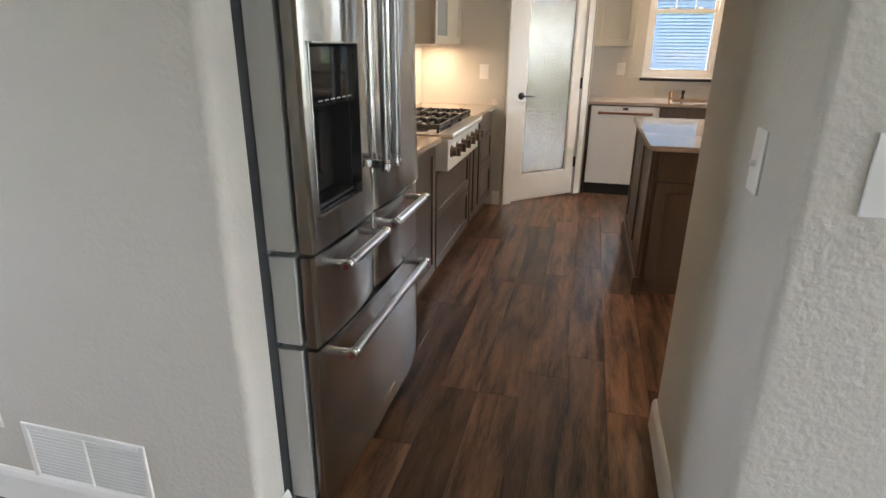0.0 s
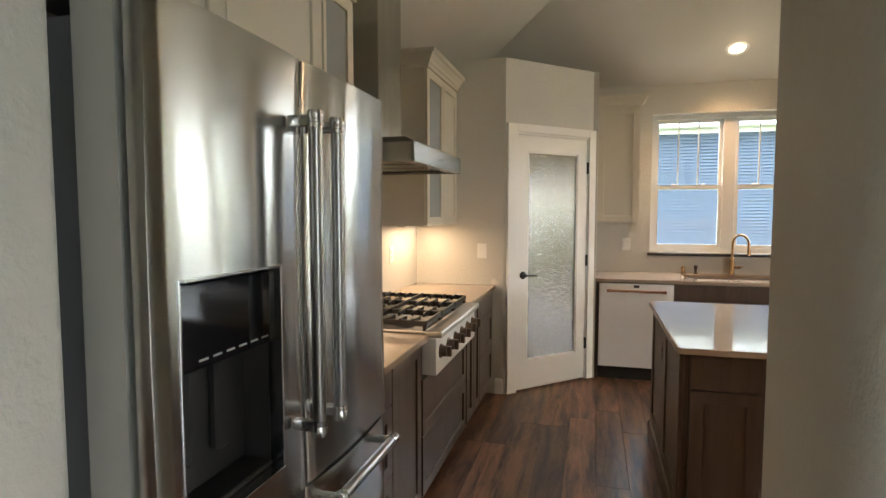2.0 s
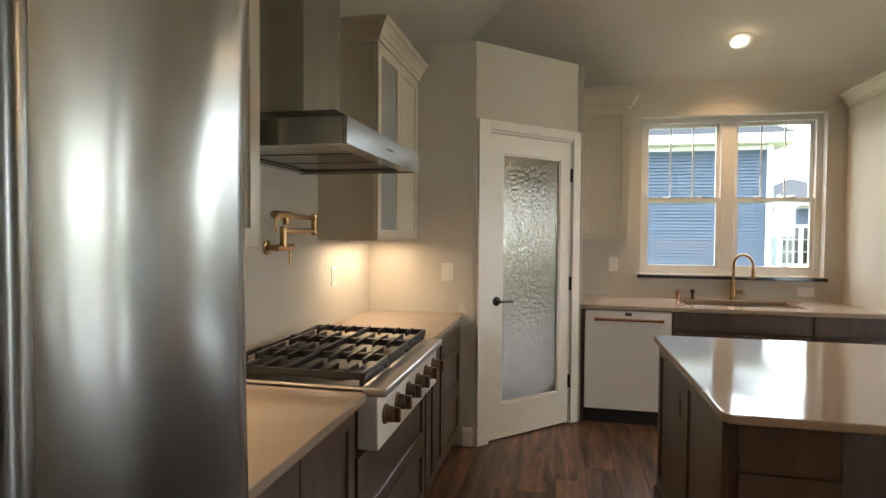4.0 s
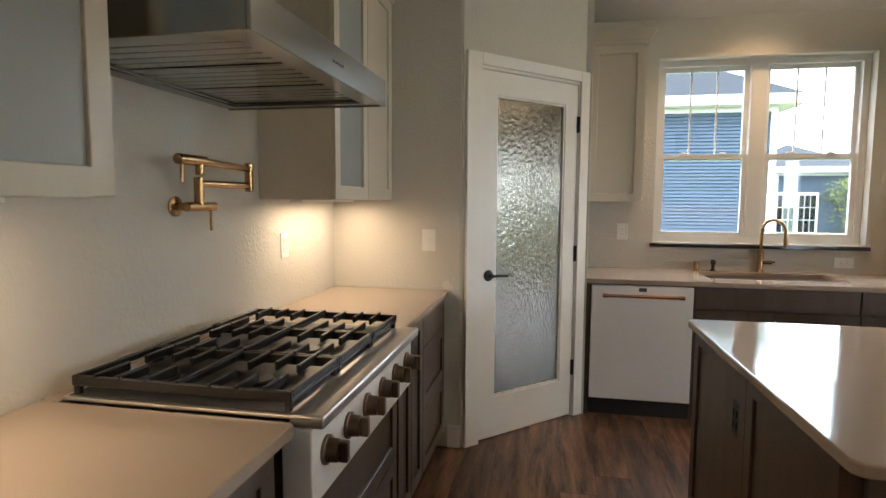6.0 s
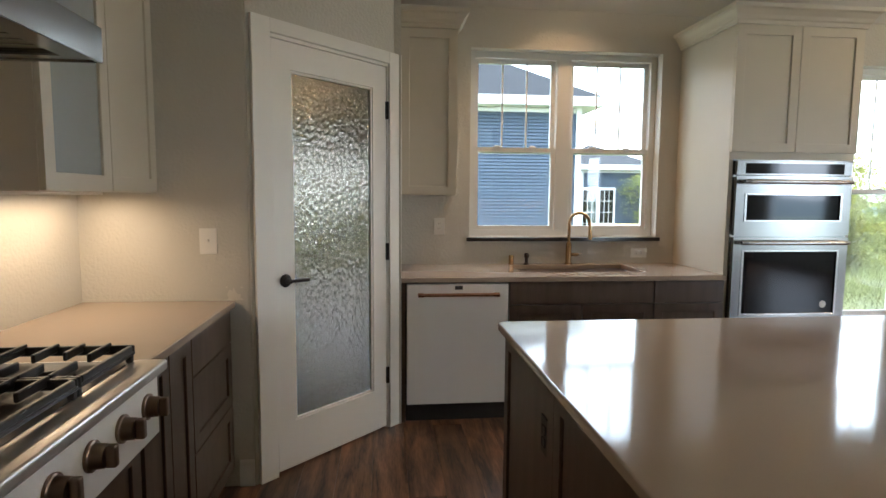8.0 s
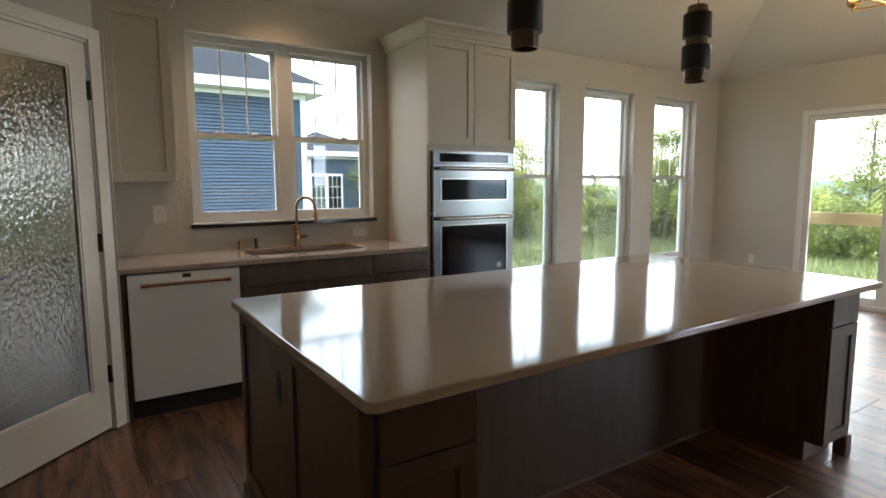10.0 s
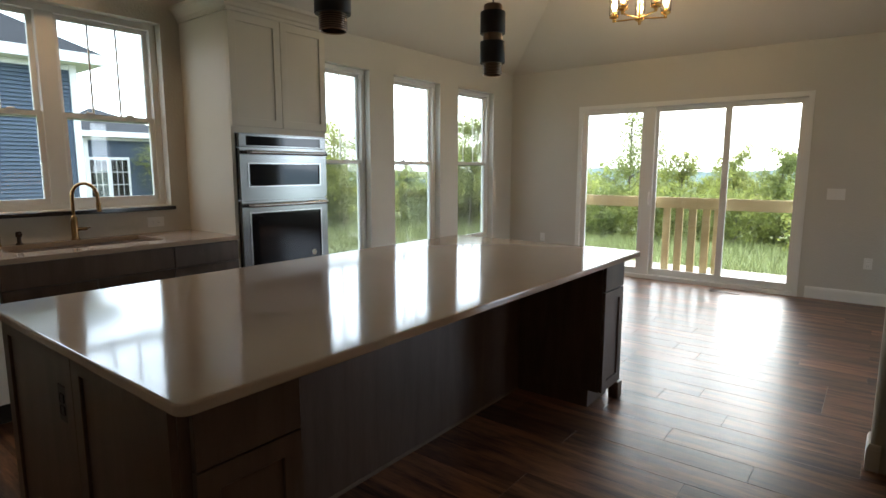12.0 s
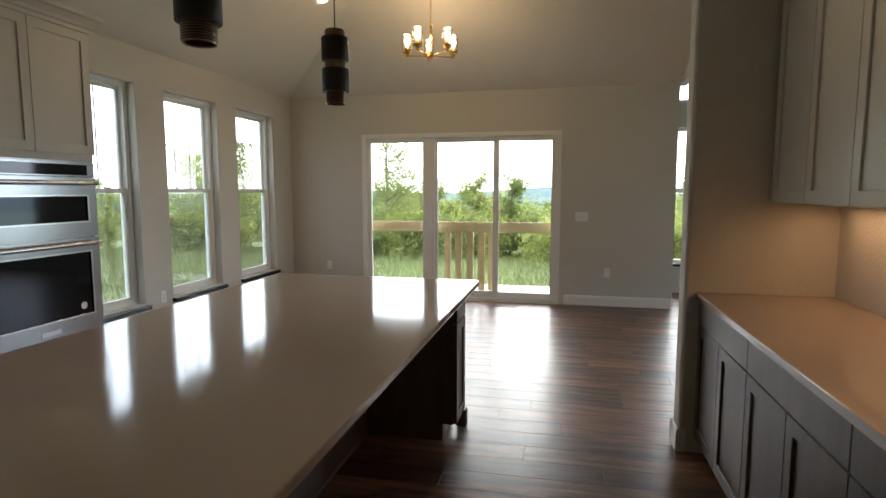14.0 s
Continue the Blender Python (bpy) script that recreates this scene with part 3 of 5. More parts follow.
# ---- three-panel sliding door ----
sd = thing("door_2", EX + 0.08, 7.405, 0.0, "closed white three-panel sliding glass door", "sliding door", kind="structure")
bm = bmesh.new()
Y0, Y1, ZT = 6.075, 8.735, 2.225
ring(bm, (EX, 0, 0), Y, Z, X, (Y0, Y1, 0.0, ZT), (Y0 + 0.055, Y1 - 0.055, 0.045, ZT - 0.055), -0.012, 0.14)
part("door_frame", bm, VINYL, sd)
for a0, a1, off in ((7.735, 8.68, 0.03), (6.885, 7.76, 0.075), (6.13, 6.93, 0.03)):
    bm = bmesh.new()
    s = 0.062
    xx = EX + off
    ring(bm, (xx, 0, 0), Y, Z, X, (a0, a1, 0.047, ZT - 0.057), (a0 + s, a1 - s, 0.127, ZT - 0.117), 0.0, 0.04)
    if a0 > 7.7:
        bx(bm, xx + 0.002, xx + 0.038, a0 + s - 0.001, a0 + s + 0.095, 0.120, ZT - 0.110, 0.002)
    pn = part("door_panel", bm, VINYL, sd)
    p = part("pane", box(xx + 0.018, xx + 0.022, a0 + s - 0.004, a1 - s + 0.004, 0.123, ZT - 0.113), PANE, pn)
    p.visible_shadow = False
    if off == 0.03 and a0 > 7:
        bm = bmesh.new()
        hx, hy = xx - 0.002, a0 + 0.03
        tube(bm, [(hx, hy, 0.95), (hx - 0.03, hy, 0.97), (hx - 0.038, hy, 1.03), (hx - 0.03, hy, 1.09), (hx, hy, 1.11)], 0.008, 8)
        bx(bm, hx - 0.004, hx + 0.002, hy - 0.014, hy + 0.014, 0.93, 1.13, 0.002)
        part("handle", bm, VINYL, pn, "white pull handle")

# ---- pantry door, on the angled wall ----
pd = thing("door_1", DC.x, DC.y, 0.0, "closed white pantry door with rain glass", "door", kind="structure", rz=45)
# local frame: x along the wall, -y towards the room


def lbox(x0, x1, y0, y1, z0, z1, bev=0.0):
    return box(x0, x1, y0, y1, z0, z1, bev)


bm = bmesh.new()
bx(bm, -0.495, -0.395, -0.019, 0.0, 0.0, 2.230, 0.002)
bx(bm, 0.395, 0.495, -0.019, 0.0, 0.0, 2.230, 0.002)
bx(bm, -0.395, 0.395, -0.019, 0.0, 2.165, 2.230, 0.002)
part("casing", bm, TRIM, pd, local=True)
bm = bmesh.new()
bx(bm, -0.3945, -0.386, -0.004, 0.105, 0.0, 2.1645)
bx(bm, 0.386, 0.3945, -0.004, 0.105, 0.0, 2.1645)
bx(bm, -0.386, 0.386, -0.004, 0.105, 2.148, 2.1645)
part("jamb", bm, TRIM, pd, local=True)
bm = bmesh.new()
W2, ST = 0.383, 0.108
ring(bm, (0, 0.035, 0), X, Z, -Y, (-W2, W2, 0.012, 2.144), (-W2 + ST, W2 - ST, 0.255, 2.012), 0.0, 0.035, 0.003)
leaf = part("door_leaf", bm, TRIM, pd, local=True)
bm = bmesh.new()
gi = W2 - ST
for a, b, c, d in ((-gi, -gi + 0.012, 0.255, 2.012), (gi - 0.012, gi, 0.255, 2.012), (-gi + 0.012, gi - 0.012, 0.255, 0.267), (-gi + 0.012, gi - 0.012, 2.000, 2.012)):
    bx(bm, a, b, 0.004, 0.030, c, d, 0.002)
part("glazing_bead", bm, TRIM, leaf, local=True)
g = part("pane", box(-gi + 0.008, gi - 0.008, 0.014, 0.020, 0.262, 2.005), RAIN, leaf, "obscure rain glass", local=True)
bm = bmesh.new()
lathe(bm, (-0.325, 0.0, 0.985), (0, -1, 0), [(0.0, 0.0), (0.032, 0.0), (0.033, 0.006), (0.028, 0.012), (0.013, 0.016), (0.012, 0.045), (0.0, 0.046)], 24)
tube(bm, [(-0.325, -0.04, 0.985), (-0.30, -0.046, 0.986), (-0.26, -0.048, 0.985), (-0.215, -0.046, 0.982)], 0.008, 10)
part("lever_handle", bm, BLACKMATT, leaf, "black lever handle", smooth=True, local=True)
for hz in (0.33, 1.08, 1.90):
    bm = bmesh.new()
    rod(bm, (0.387, -0.010, hz - 0.05), (0.387, -0.010, hz + 0.05), 0.0075, 12, 0.002)
    bx(bm, 0.376, 0.398, -0.006, 0.0, hz - 0.05, hz + 0.05, 0.001)
    part("hinge", bm, BLACKMATT, pd, "black hinge", local=True)
# pantry inside
bm = bmesh.new()
bx(bm, -0.9, -0.30, SY - 0.30, SY - 0.02, 0.4, 0.43)
bx(bm, -0.9, -0.30, SY - 0.30, SY - 0.02, 0.9, 0.93)
solid("pantry_shelf", bm, TRIM, "white pantry shelves behind the glass", "shelf", kind="structure")

# ---- cabinets ----


def shaker(parent, o, u, n, a0, a1, z0, z1, mat, name="door", rail=0.058, fill=None):
    bm = bmesh.new()
    u, n = Vector(u), Vector(n)
    ring(bm, o, u, Z, n, (a0, a1, z0, z1), (a0 + rail, a1 - rail, z0 + rail, z1 - rail), 0.001, 0.020, 0.002)
    d = part(name, bm, mat, parent)
    bm = bmesh.new()
    obox(bm, o, u, Z, n, a0 + rail - 0.003, a1 - rail + 0.003, z0 + rail - 0.003, z1 - rail + 0.003, 0.004, 0.010)
    part("panel", bm, fill or mat, d, "frosted glass panel" if fill else "")
    return d


def slab(parent, o, u, n, a0, a1, z0, z1, mat, name="drawer_front"):
    bm = bmesh.new()
    obox(bm, o, Vector(u), Z, Vector(n), a0, a1, z0, z1, 0.001, 0.020, 0.0022)
    return part(name, bm, mat, parent)


def cabinet(name, o, u, n, w, depth, z0, z1, fronts, mat, label, category="cabinet", group="", toe=True, glass_body=False):
    o, u, n = Vector(o), Vector(u), Vector(n)
    mid = o + u * (w / 2) - n * (depth / 2)
    c = thing(name, mid.x, mid.y, 0.0 if toe else z0, label, category, group)
    bm = bmesh.new()
    obox(bm, o, u, Z, n, 0.001, w - 0.001, z0, z1, -depth, 0.0, 0.001)
    part("body", bm, mat, c)
    if toe:
        bm = bmesh.new()
        obox(bm, o, u, Z, n, 0.001, w - 0.001, 0.0, z0, -depth, -0.07)
        part("toe_kick", bm, mat, c)
    g = 0.0025
    for kind, a0, a1, b0, b1 in fronts:
        if kind == "door":
            shaker(c, o, u, n, a0 + g, a1 - g, b0 + g, b1 - g, mat)
        elif kind == "glass":
            shaker(c, o, u, n, a0 + g, a1 - g, b0 + g, b1 - g, mat, fill=FROST)
        elif kind == "drawer":
            shaker(c, o, u, n, a0 + g, a1 - g, b0 + g, b1 - g, mat, "drawer_front")
        else:
            slab(c, o, u, n, a0 + g, a1 - g, b0 + g, b1 - g, mat)
    return c


LOW, HIGH = 0.105, 0.882
FX = -0.49  # face of the range cabinets
D = FX - RX - 0.002
gR = "range wall base cabinets"
cabinet("base_cabinet", (FX, 5.560, 0), Y, X, 0.475, D, LOW, HIGH, [("slab", 0, 0.475, 0.72, HIGH), ("drawer", 0, 0.475, 0.42, 0.72), ("drawer", 0, 0.475, LOW, 0.42)], STAIN, "grey-brown stained base cabinet with three drawers beside the refrigerator", group=gR)
cabinet("base_cabinet", (FX, 6.037, 0), Y, X, 0.40, D, LOW, HIGH, [("door", 0, 0.40, LOW, HIGH)], STAIN, "grey-brown stained base cabinet with one tall door", group=gR)
cabinet("range_cabinet", (FX, 6.439, 0), Y, X, 0.995, D, LOW, 0.70, [("drawer", 0.02, 0.975, 0.41, 0.695), ("drawer", 0.02, 0.975, LOW, 0.41)], STAIN, "stained cabinet with two wide drawers under the cooktop", group=gR)
cabinet("base_cabinet", (FX, 7.436, 0), Y, X, 0.43, D, LOW, HIGH, [("door", 0, 0.215, LOW, HIGH), ("door", 0.215, 0.43, LOW, HIGH)], STAIN, "grey-brown stained base cabinet with narrow doors beside the cooktop", group=gR)
cabinet("base_cabinet", (FX, 7.868, 0), Y, X, 0.53, D, LOW, HIGH, [("slab", 0, 0.53, 0.72, HIGH), ("drawer", 0, 0.53, 0.42, 0.72), ("drawer", 0, 0.53, LOW, 0.42)], STAIN, "grey-brown stained base cabinet with three drawers beside the pantry", group=gR)


def counter(name, x0, x1, y0, y1, label, hole=None, corner=0.012):
    bm = bmesh.new()
    if hole:
        pierced_flat(bm, x0, x1, y0, y1, hole)
    else:
        bx(bm, x0, x1, y0, y1, 0.884, 0.914)
        upright_round(bm, corner, 4)
        es = [e for e in bm.edges if all(v.co.z > 0.91 for v in e.verts) and len(e.link_faces) == 2]
        bmesh.ops.bevel(bm, geom=es, offset=0.004, segments=2, affect="EDGES", profile=0.5)
    return solid(name, bm, QUARTZ, label, "countertop", "thing", group="quartz countertops")


def pierced_flat(bm, x0, x1, y0, y1, hole):
    ring(bm, (0, 0, 0.884), X, Y, Z, (x0, x1, y0, y1), hole, 0.0, 0.030, 0.003)


CF = -0.45
counter("countertop", RX + 0.001, CF, 5.558, 6.497, "pale quartz countertop between refrigerator and cooktop")
counter("countertop", RX + 0.001, CF, 7.423, RETURN_Y - 0.001, "pale quartz countertop between cooktop and pantry")
bm = bmesh.new()
bx(bm, RX + 0.001, -1.075, 6.499, 7.421, 0.884, 0.914)
solid("countertop", bm, QUARTZ, "narrow quartz strip behind the cooktop", "countertop", "thing", group="quartz countertops")

# upper cabinets on the range wall
UX = -0.80
UD = UX - RX - 0.002
gU = "cream upper cabinets"
UB, UT = 1.415, 2.49


def crown_on(parent, path, z):
    bm = bmesh.new()
    sweep(bm, path, [(o, z + h) for o, h in CROWN])
    part("crown_moulding", bm, CREAM, parent)


uc = cabinet("upper_cabinet", (UX, 7.575, 0), Y, X, RETURN_Y - 0.003 - 7.575, UD, UB, UT, [("glass", 0, 0.425, UB, UT), ("door", 0.425, 0.842, UB, UT)], CREAM, "cream upper cabinet with one frosted door beside the hood", group=gU, toe=False)
crown_on(uc, [(UX + 0.02, RETURN_Y - 0.001), (UX + 0.02, 7.575), (RX + 0.002, 7.575)][::-1], UT)
uc = cabinet("upper_cabinet", (UX, 5.560, 0), Y, X, 0.815, UD, UB, UT, [("door", 0, 0.4075, UB, UT), ("glass", 0.4075, 0.815, UB, UT)], CREAM, "cream upper cabinet with frosted door between hood and refrigerator", group=gU, toe=False)
crown_on(uc, [(RX + 0.002, 6.375), (UX + 0.02, 6.375), (UX + 0.02, 5.56)][::-1], UT)
uc = cabinet("fridge_cabinet", (-0.53, 4.585, 0), Y, X, 0.95, 0.59, 1.90, UT, [("door", 0.0, 0.475, 1.90, UT), ("door", 0.475, 0.95, 1.90, UT)], CREAM, "cream cabinet above the refrigerator", group=gU, toe=False)
crown_on(uc, [(-0.51, 5.555), (-0.51, 4.57)][::-1], UT)
part("side_panel", box(RX + 0.003, -0.505, 5.537, 5.556, 0.0, UT, 0.001), CREAM, uc, "tall cream end panel")

# sink wall run
SF = 9.13
SD = SY - SF - 0.002
gS = "sink wall base cabinets"
sc = cabinet("sink_cabinet", (1.017, SF, 0), X, -Y, 0.943, SD, LOW, HIGH, [("slab", 0, 0.943, 0.735, HIGH), ("door", 0, 0.4715, LOW, 0.735), ("door", 0.4715, 0.943, LOW, 0.735)], STAIN, "grey-brown stained sink base cabinet with two doors", group=gS)
cabinet("base_cabinet", (1.962, SF, 0), X, -Y, 0.472, SD, LOW, HIGH, [("slab", 0, 0.472, 0.735, HIGH), ("door", 0, 0.472, LOW, 0.735)], STAIN, "grey-brown stained base cabinet beside the oven tower", group=gS)
part("filler", box(PANTRY_X + 0.002, 0.372, SF - 0.015, SY - 0.002, 0.0, HIGH), STAIN, sc)
SINK_HOLE = (1.15, 1.99, 9.30, 9.70)
counter("countertop", PANTRY_X + 0.001, 2.434, 9.092, SY - 0.001, "pale quartz countertop around the sink", SINK_HOLE)
uc = cabinet("upper_cabinet", (PANTRY_X + 0.004, 9.475, 0), X, -Y, 0.376, SY - 9.477, UB, UT, [("door", 0, 0.376, UB, UT)], CREAM, "cream upper cabinet between pantry and window", group=gU, toe=False)
crown_on(uc, [(PANTRY_X + 0.002, 9.455), (0.725, 9.455), (0.725, SY - 0.002)], UT)

# oven tower
TF = 9.14
tower = cabinet("oven_cabinet", (2.437, TF, 0), X, -Y, 0.868, SY - TF - 0.002, LOW, UT, [("door", 0.0, 0.434, 1.70, UT), ("door", 0.434, 0.868, 1.70, UT), ("drawer", 0.0, 0.868, LOW, 0.44)], CREAM, "tall cream oven cabinet with doors above the ovens")
crown_on(tower, [(2.437, SY - 0.002), (2.437, TF - 0.02), (3.305, TF - 0.02), (3.305, SY - 0.002)][::1], UT)

# bar run
BF = 5.275
gB = "bar base cabinets"
at = 0.856
for w, left in ((0.804, 1), (0.830, 0), (0.828, 0)):
    cabinet("base_cabinet", (at + w, BF, 0), -X, Y, w, BF - 4.643, LOW, HIGH, [("slab", 0, w, 0.735, HIGH), ("door", 0, w / 2, LOW, 0.735), ("door", w / 2, w, LOW, 0.735)], STAIN, "grey-brown stained bar cabinet with a drawer over two doors", group=gB)
    at += w + 0.001
counter("countertop", 0.852, 3.323, 4.642, 5.315, "pale quartz bar countertop under warm light")
at = 0.856
for w in (0.815, 0.815, 0.82):
    uc = cabinet("upper_cabinet", (at + w, 4.955, 0), -X, Y, w, 4.955 - 4.643, 1.405, UT, [("door", 0, w / 2, 1.405, UT), ("door", w / 2, w, 1.405, UT)], CREAM, "cream upper cabinet above the bar", group="cream bar uppers", toe=False)
    at += w + 0.001

# ---- island ----
IX0, IX1, IY0, IY1 = 0.69, 3.49, 6.530, 7.892
bm = bmesh.new()
bx(bm, IX0, IX1, IY0, IY1, 0.884, 0.914)
upright_round(bm, 0.035, 6)
es = [e for e in bm.edges if (all(v.co.z > 0.91 for v in e.verts) or all(v.co.z < 0.886 for v in e.verts)) and any(abs(f.normal.z) < 0.5 for f in e.link_faces)]
bmesh.ops.bevel(bm, geom=es, offset=0.006, segments=3, affect="EDGES", profile=0.5)
solid("island_countertop", bm, QUARTZ, "long pale quartz island top with rounded corners", "countertop", "thing")

isl = thing("kitchen_island", 2.1, 7.3, 0.0, "dark stained kitchen island with seating recess", "kitchen island")
part("body", box(0.735, 3.455, 7.175, 7.835, LOW, HIGH, 0.001), STAIN, isl)
part("toe_kick", box(0.735, 3.455, 7.18, 7.77, 0.0, LOW), STAIN, isl)
end = part("end_cabinet", box(0.735, 1.06, 6.635, 7.174, LOW, HIGH, 0.001), STAIN, isl)
shaker(end, (0.755, 6.635, 0), X, -Y, 0.006, 0.302, LOW + 0.003, 0.70, STAIN)
slab(end, (0.755, 6.635, 0), X, -Y, 0.006, 0.302, 0.705, HIGH - 0.002, STAIN)
part("toe_kick", box(0.735, 1.055, 6.70, 7.174, 0.0, LOW), STAIN, end)
end2 = part("end_cabinet", box(3.165, 3.455, 6.635, 7.174, LOW, HIGH, 0.001), STAIN, isl)
shaker(end2, (3.165, 6.635, 0), X, -Y, 0.006, 0.284, LOW + 0.003, 0.70, STAIN)
slab(end2, (3.165, 6.635, 0), X, -Y, 0.006, 0.284, 0.705, HIGH - 0.002, STAIN)
part("toe_kick", box(3.17, 3.455, 6.70, 7.174, 0.0, LOW), STAIN, end2)
part("foot", box(3.39, 3.458, 6.60, 6.66, 0.0, LOW, 0.004), STAIN, end2)
# panelled end towards the range
for a, b in ((6.637, 7.204), (7.206, 7.838)):
    shaker(isl, (0.735, 0, 0), Y, -X, a, b, 0.12, HIGH, STAIN, "end_panel")
bm = bmesh.new()
sweep(bm, [(0.735, 7.85), (0.735, 6.635)][::-1], [(-o, h) for o, h in [(0.0, 0.0), (0.034, 0.0), (0.034, 0.09), (0.026, 0.11), (0.0, 0.118)]])
part("base_moulding", bm, STAIN, isl)
bm = bmesh.new()
sweep(bm, [(1.062, 7.174), (3.163, 7.174)], [(0.0, 0.0), (0.012, 0.0), (0.010, 0.016), (0.0, 0.02)])
part("shoe_moulding", bm, RAWEDGE, isl, "pale unfinished edge strip")
part("recess_panel", box(1.062, 3.163, 7.166, 7.1745, 0.0, HIGH), STAIN, isl)

# ---- refrigerator ----
fr = thing("refrigerator", -0.72, 5.04, 0.0, "stainless five-door refrigerator with water dispenser", "refrigerator")
FY0, FY1, FM = 4.578, 5.520, 5.020


def bow(y, y0=FY0, y1=FY1, arch=0.0):
    """Front of a bowed door or drawer from y0 to y1, at y; arch flattens the bow."""
    k = (y - (y0 + y1) / 2) / ((y1 - y0) / 2)
    return -0.290 - 0.016 * k * k * (1.0 - arch)


def bowed(y0, y1, z0, z1, hole=None, thick=0.028, r=0.010):
    """A bowed sheet with rounded upright edges and, where asked, a hole."""
    ys = sorted({y0, y0 + r * 0.3, y0 + r, y1 - r, y1 - r * 0.3, y1, *[y0 + r + (y1 - y0 - 2 * r) * i / 16 for i in range(1, 16)], *((hole[0], hole[1]) if hole else ())})
    rows = 18 if z1 - z0 > 0.6 else 2
    zs = sorted({*[z0 + (z1 - z0) * i / rows for i in range(rows + 1)], *((hole[2], hole[3]) if hole else ())})
    zm = (z0 + z1) / 2

    def front(y, z):
        d = min(y - y0, y1 - y)
        drop = r - math.sqrt(max(0.0, r * r - (r - d) ** 2)) if d < r else 0.0
        kz = (z - zm) / (z1 - zm)
        return bow(y, y0, y1, 0.55 * kz * kz if rows > 2 else 0.0) - drop
    bm = bmesh.new()
    f = {(i, j): bm.verts.new((front(y, z), y, z)) for i, y in enumerate(ys) for j, z in enumerate(zs)}
    b = {(i, j): bm.verts.new((bow(y, y0, y1) - thick, y, z)) for i, y in enumerate(ys) for j, z in enumerate(zs)}
    cells = set()
    for i in range(len(ys) - 1):
        for j in range(len(zs) - 1):
            if hole and ys[i] >= hole[0] - 1e-6 and ys[i + 1] <= hole[1] + 1e-6 and zs[j] >= hole[2] - 1e-6 and zs[j + 1] <= hole[3] + 1e-6:
                continue
            cells.add((i, j))
    for i, j in cells:
        bm.faces.new((f[i, j], f[i + 1, j], f[i + 1, j + 1], f[i, j + 1]))
        bm.faces.new((b[i, j], b[i, j + 1], b[i + 1, j + 1], b[i + 1, j]))
        for (p, q), nb in ((((i, j), (i + 1, j)), (i, j - 1)), (((i + 1, j), (i + 1, j + 1)), (i + 1, j)), (((i + 1, j + 1), (i, j + 1)), (i, j + 1)), (((i, j + 1), (i, j)), (i - 1, j))):
            if nb not in cells:
                bm.faces.new((f[p], b[p], b[q], f[q]))
    brush = bm.loops.layers.uv.new("brush")
    for face in bm.faces:
        for lp in face.loops:
            lp[brush].uv = (lp.vert.co.z, -lp.vert.co.y)
    return bm


part("case", box(RX + 0.03, -0.432, 4.592, 5.50, 0.035, 1.815, 0.006, 2), FRIDGE_SIDE, fr, "dark grey textured case")
part("grille", box(-0.50, -0.36, 4.60, 5.49, 0.012, 0.075, 0.003), BLACKMATT, fr)
HOLE = (4.632, 4.915, 0.985, 1.408)
for name, y0, y1, z0, z1, hole in (("door", FY0, FM - 0.0025, 0.897, 1.845, HOLE), ("door", FM + 0.0025, FY1, 0.897, 1.845, None), ("drawer", FY0, FM - 0.0025, 0.622, 0.884, None), ("drawer", FM + 0.0025, FY1, 0.622, 0.884, None), ("drawer", FY0, FY1, 0.085, 0.609, None)):
    d = part(name, bowed(y0, y1, z0, z1, hole), FRIDGE_STEEL, fr, smooth=True)
    if hole:
        bm = bmesh.new()
        bx(bm, -0.428, -0.352, y0 + 0.001, hole[0] - 0.002, z0 + 0.002, z1 - 0.002)
        bx(bm, -0.428, -0.352, hole[1] + 0.002, y1 - 0.001, z0 + 0.002, z1 - 0.002)
        bx(bm, -0.428, -0.352, hole[0] - 0.002, hole[1] + 0.002, z0 + 0.002, hole[2] - 0.002)
        bx(bm, -0.428, -0.352, hole[0] - 0.002, hole[1] + 0.002, hole[3] + 0.002, z1 - 0.002)
    else:
        bm = box(-0.428, -0.352, y0 + 0.001, y1 - 0.001, z0 + 0.002, z1 - 0.002, 0.003)
    part("door_edge", bm, DOOR_EDGE, d, "pale grey door edge")

disp = part("dispenser", box(-0.426, -0.385, HOLE[0], HOLE[1], HOLE[2], HOLE[3]), DARK, fr, "black water and ice dispenser")
bm = bmesh.new()
obox(bm, (-0.318, HOLE[0] + 0.003, 1.255), Y, Z, X, 0.0, HOLE[1] - HOLE[0] - 0.006, 0.0, 0.146, -0.05, 0.012, 0.003)
part("control_panel", bm, BLACK, disp)
bm = bmesh.new()
for a, b, c, d in ((HOLE[0] - 0.003, HOLE[0] + 0.002, HOLE[2] - 0.003, HOLE[3] + 0.003), (HOLE[1] - 0.002, HOLE[1] + 0.003, HOLE[2] - 0.003, HOLE[3] + 0.003), (HOLE[0] + 0.002, HOLE[1] - 0.002, HOLE[3] - 0.002, HOLE[3] + 0.003), (HOLE[0] + 0.002, HOLE[1] - 0.002, HOLE[2] - 0.003, HOLE[2] + 0.006)):
    xf = bow((a + b) / 2, FY0, FM)
    bx(bm, xf - 0.03, xf + 0.003, a, b, c, d, 0.001)
part("bezel", bm, CHROME, disp, "polished bezel")
bm = bmesh.new()
for k in range(6):
    yy = HOLE[0] + 0.05 + k * 0.036
    bx(bm, -0.306, -0.3045, yy, yy + 0.022, 1.268, 1.2715)
part("touch_mark", bm, DOOR_EDGE, disp)
bm = bmesh.new()
bx(bm, -0.384, -0.362, 4.717, 4.757, 1.06, 1.235, 0.006)
bx(bm, -0.384, -0.362, 4.797, 4.837, 1.06, 1.235, 0.006)
part("paddle", bm, DARK, disp)
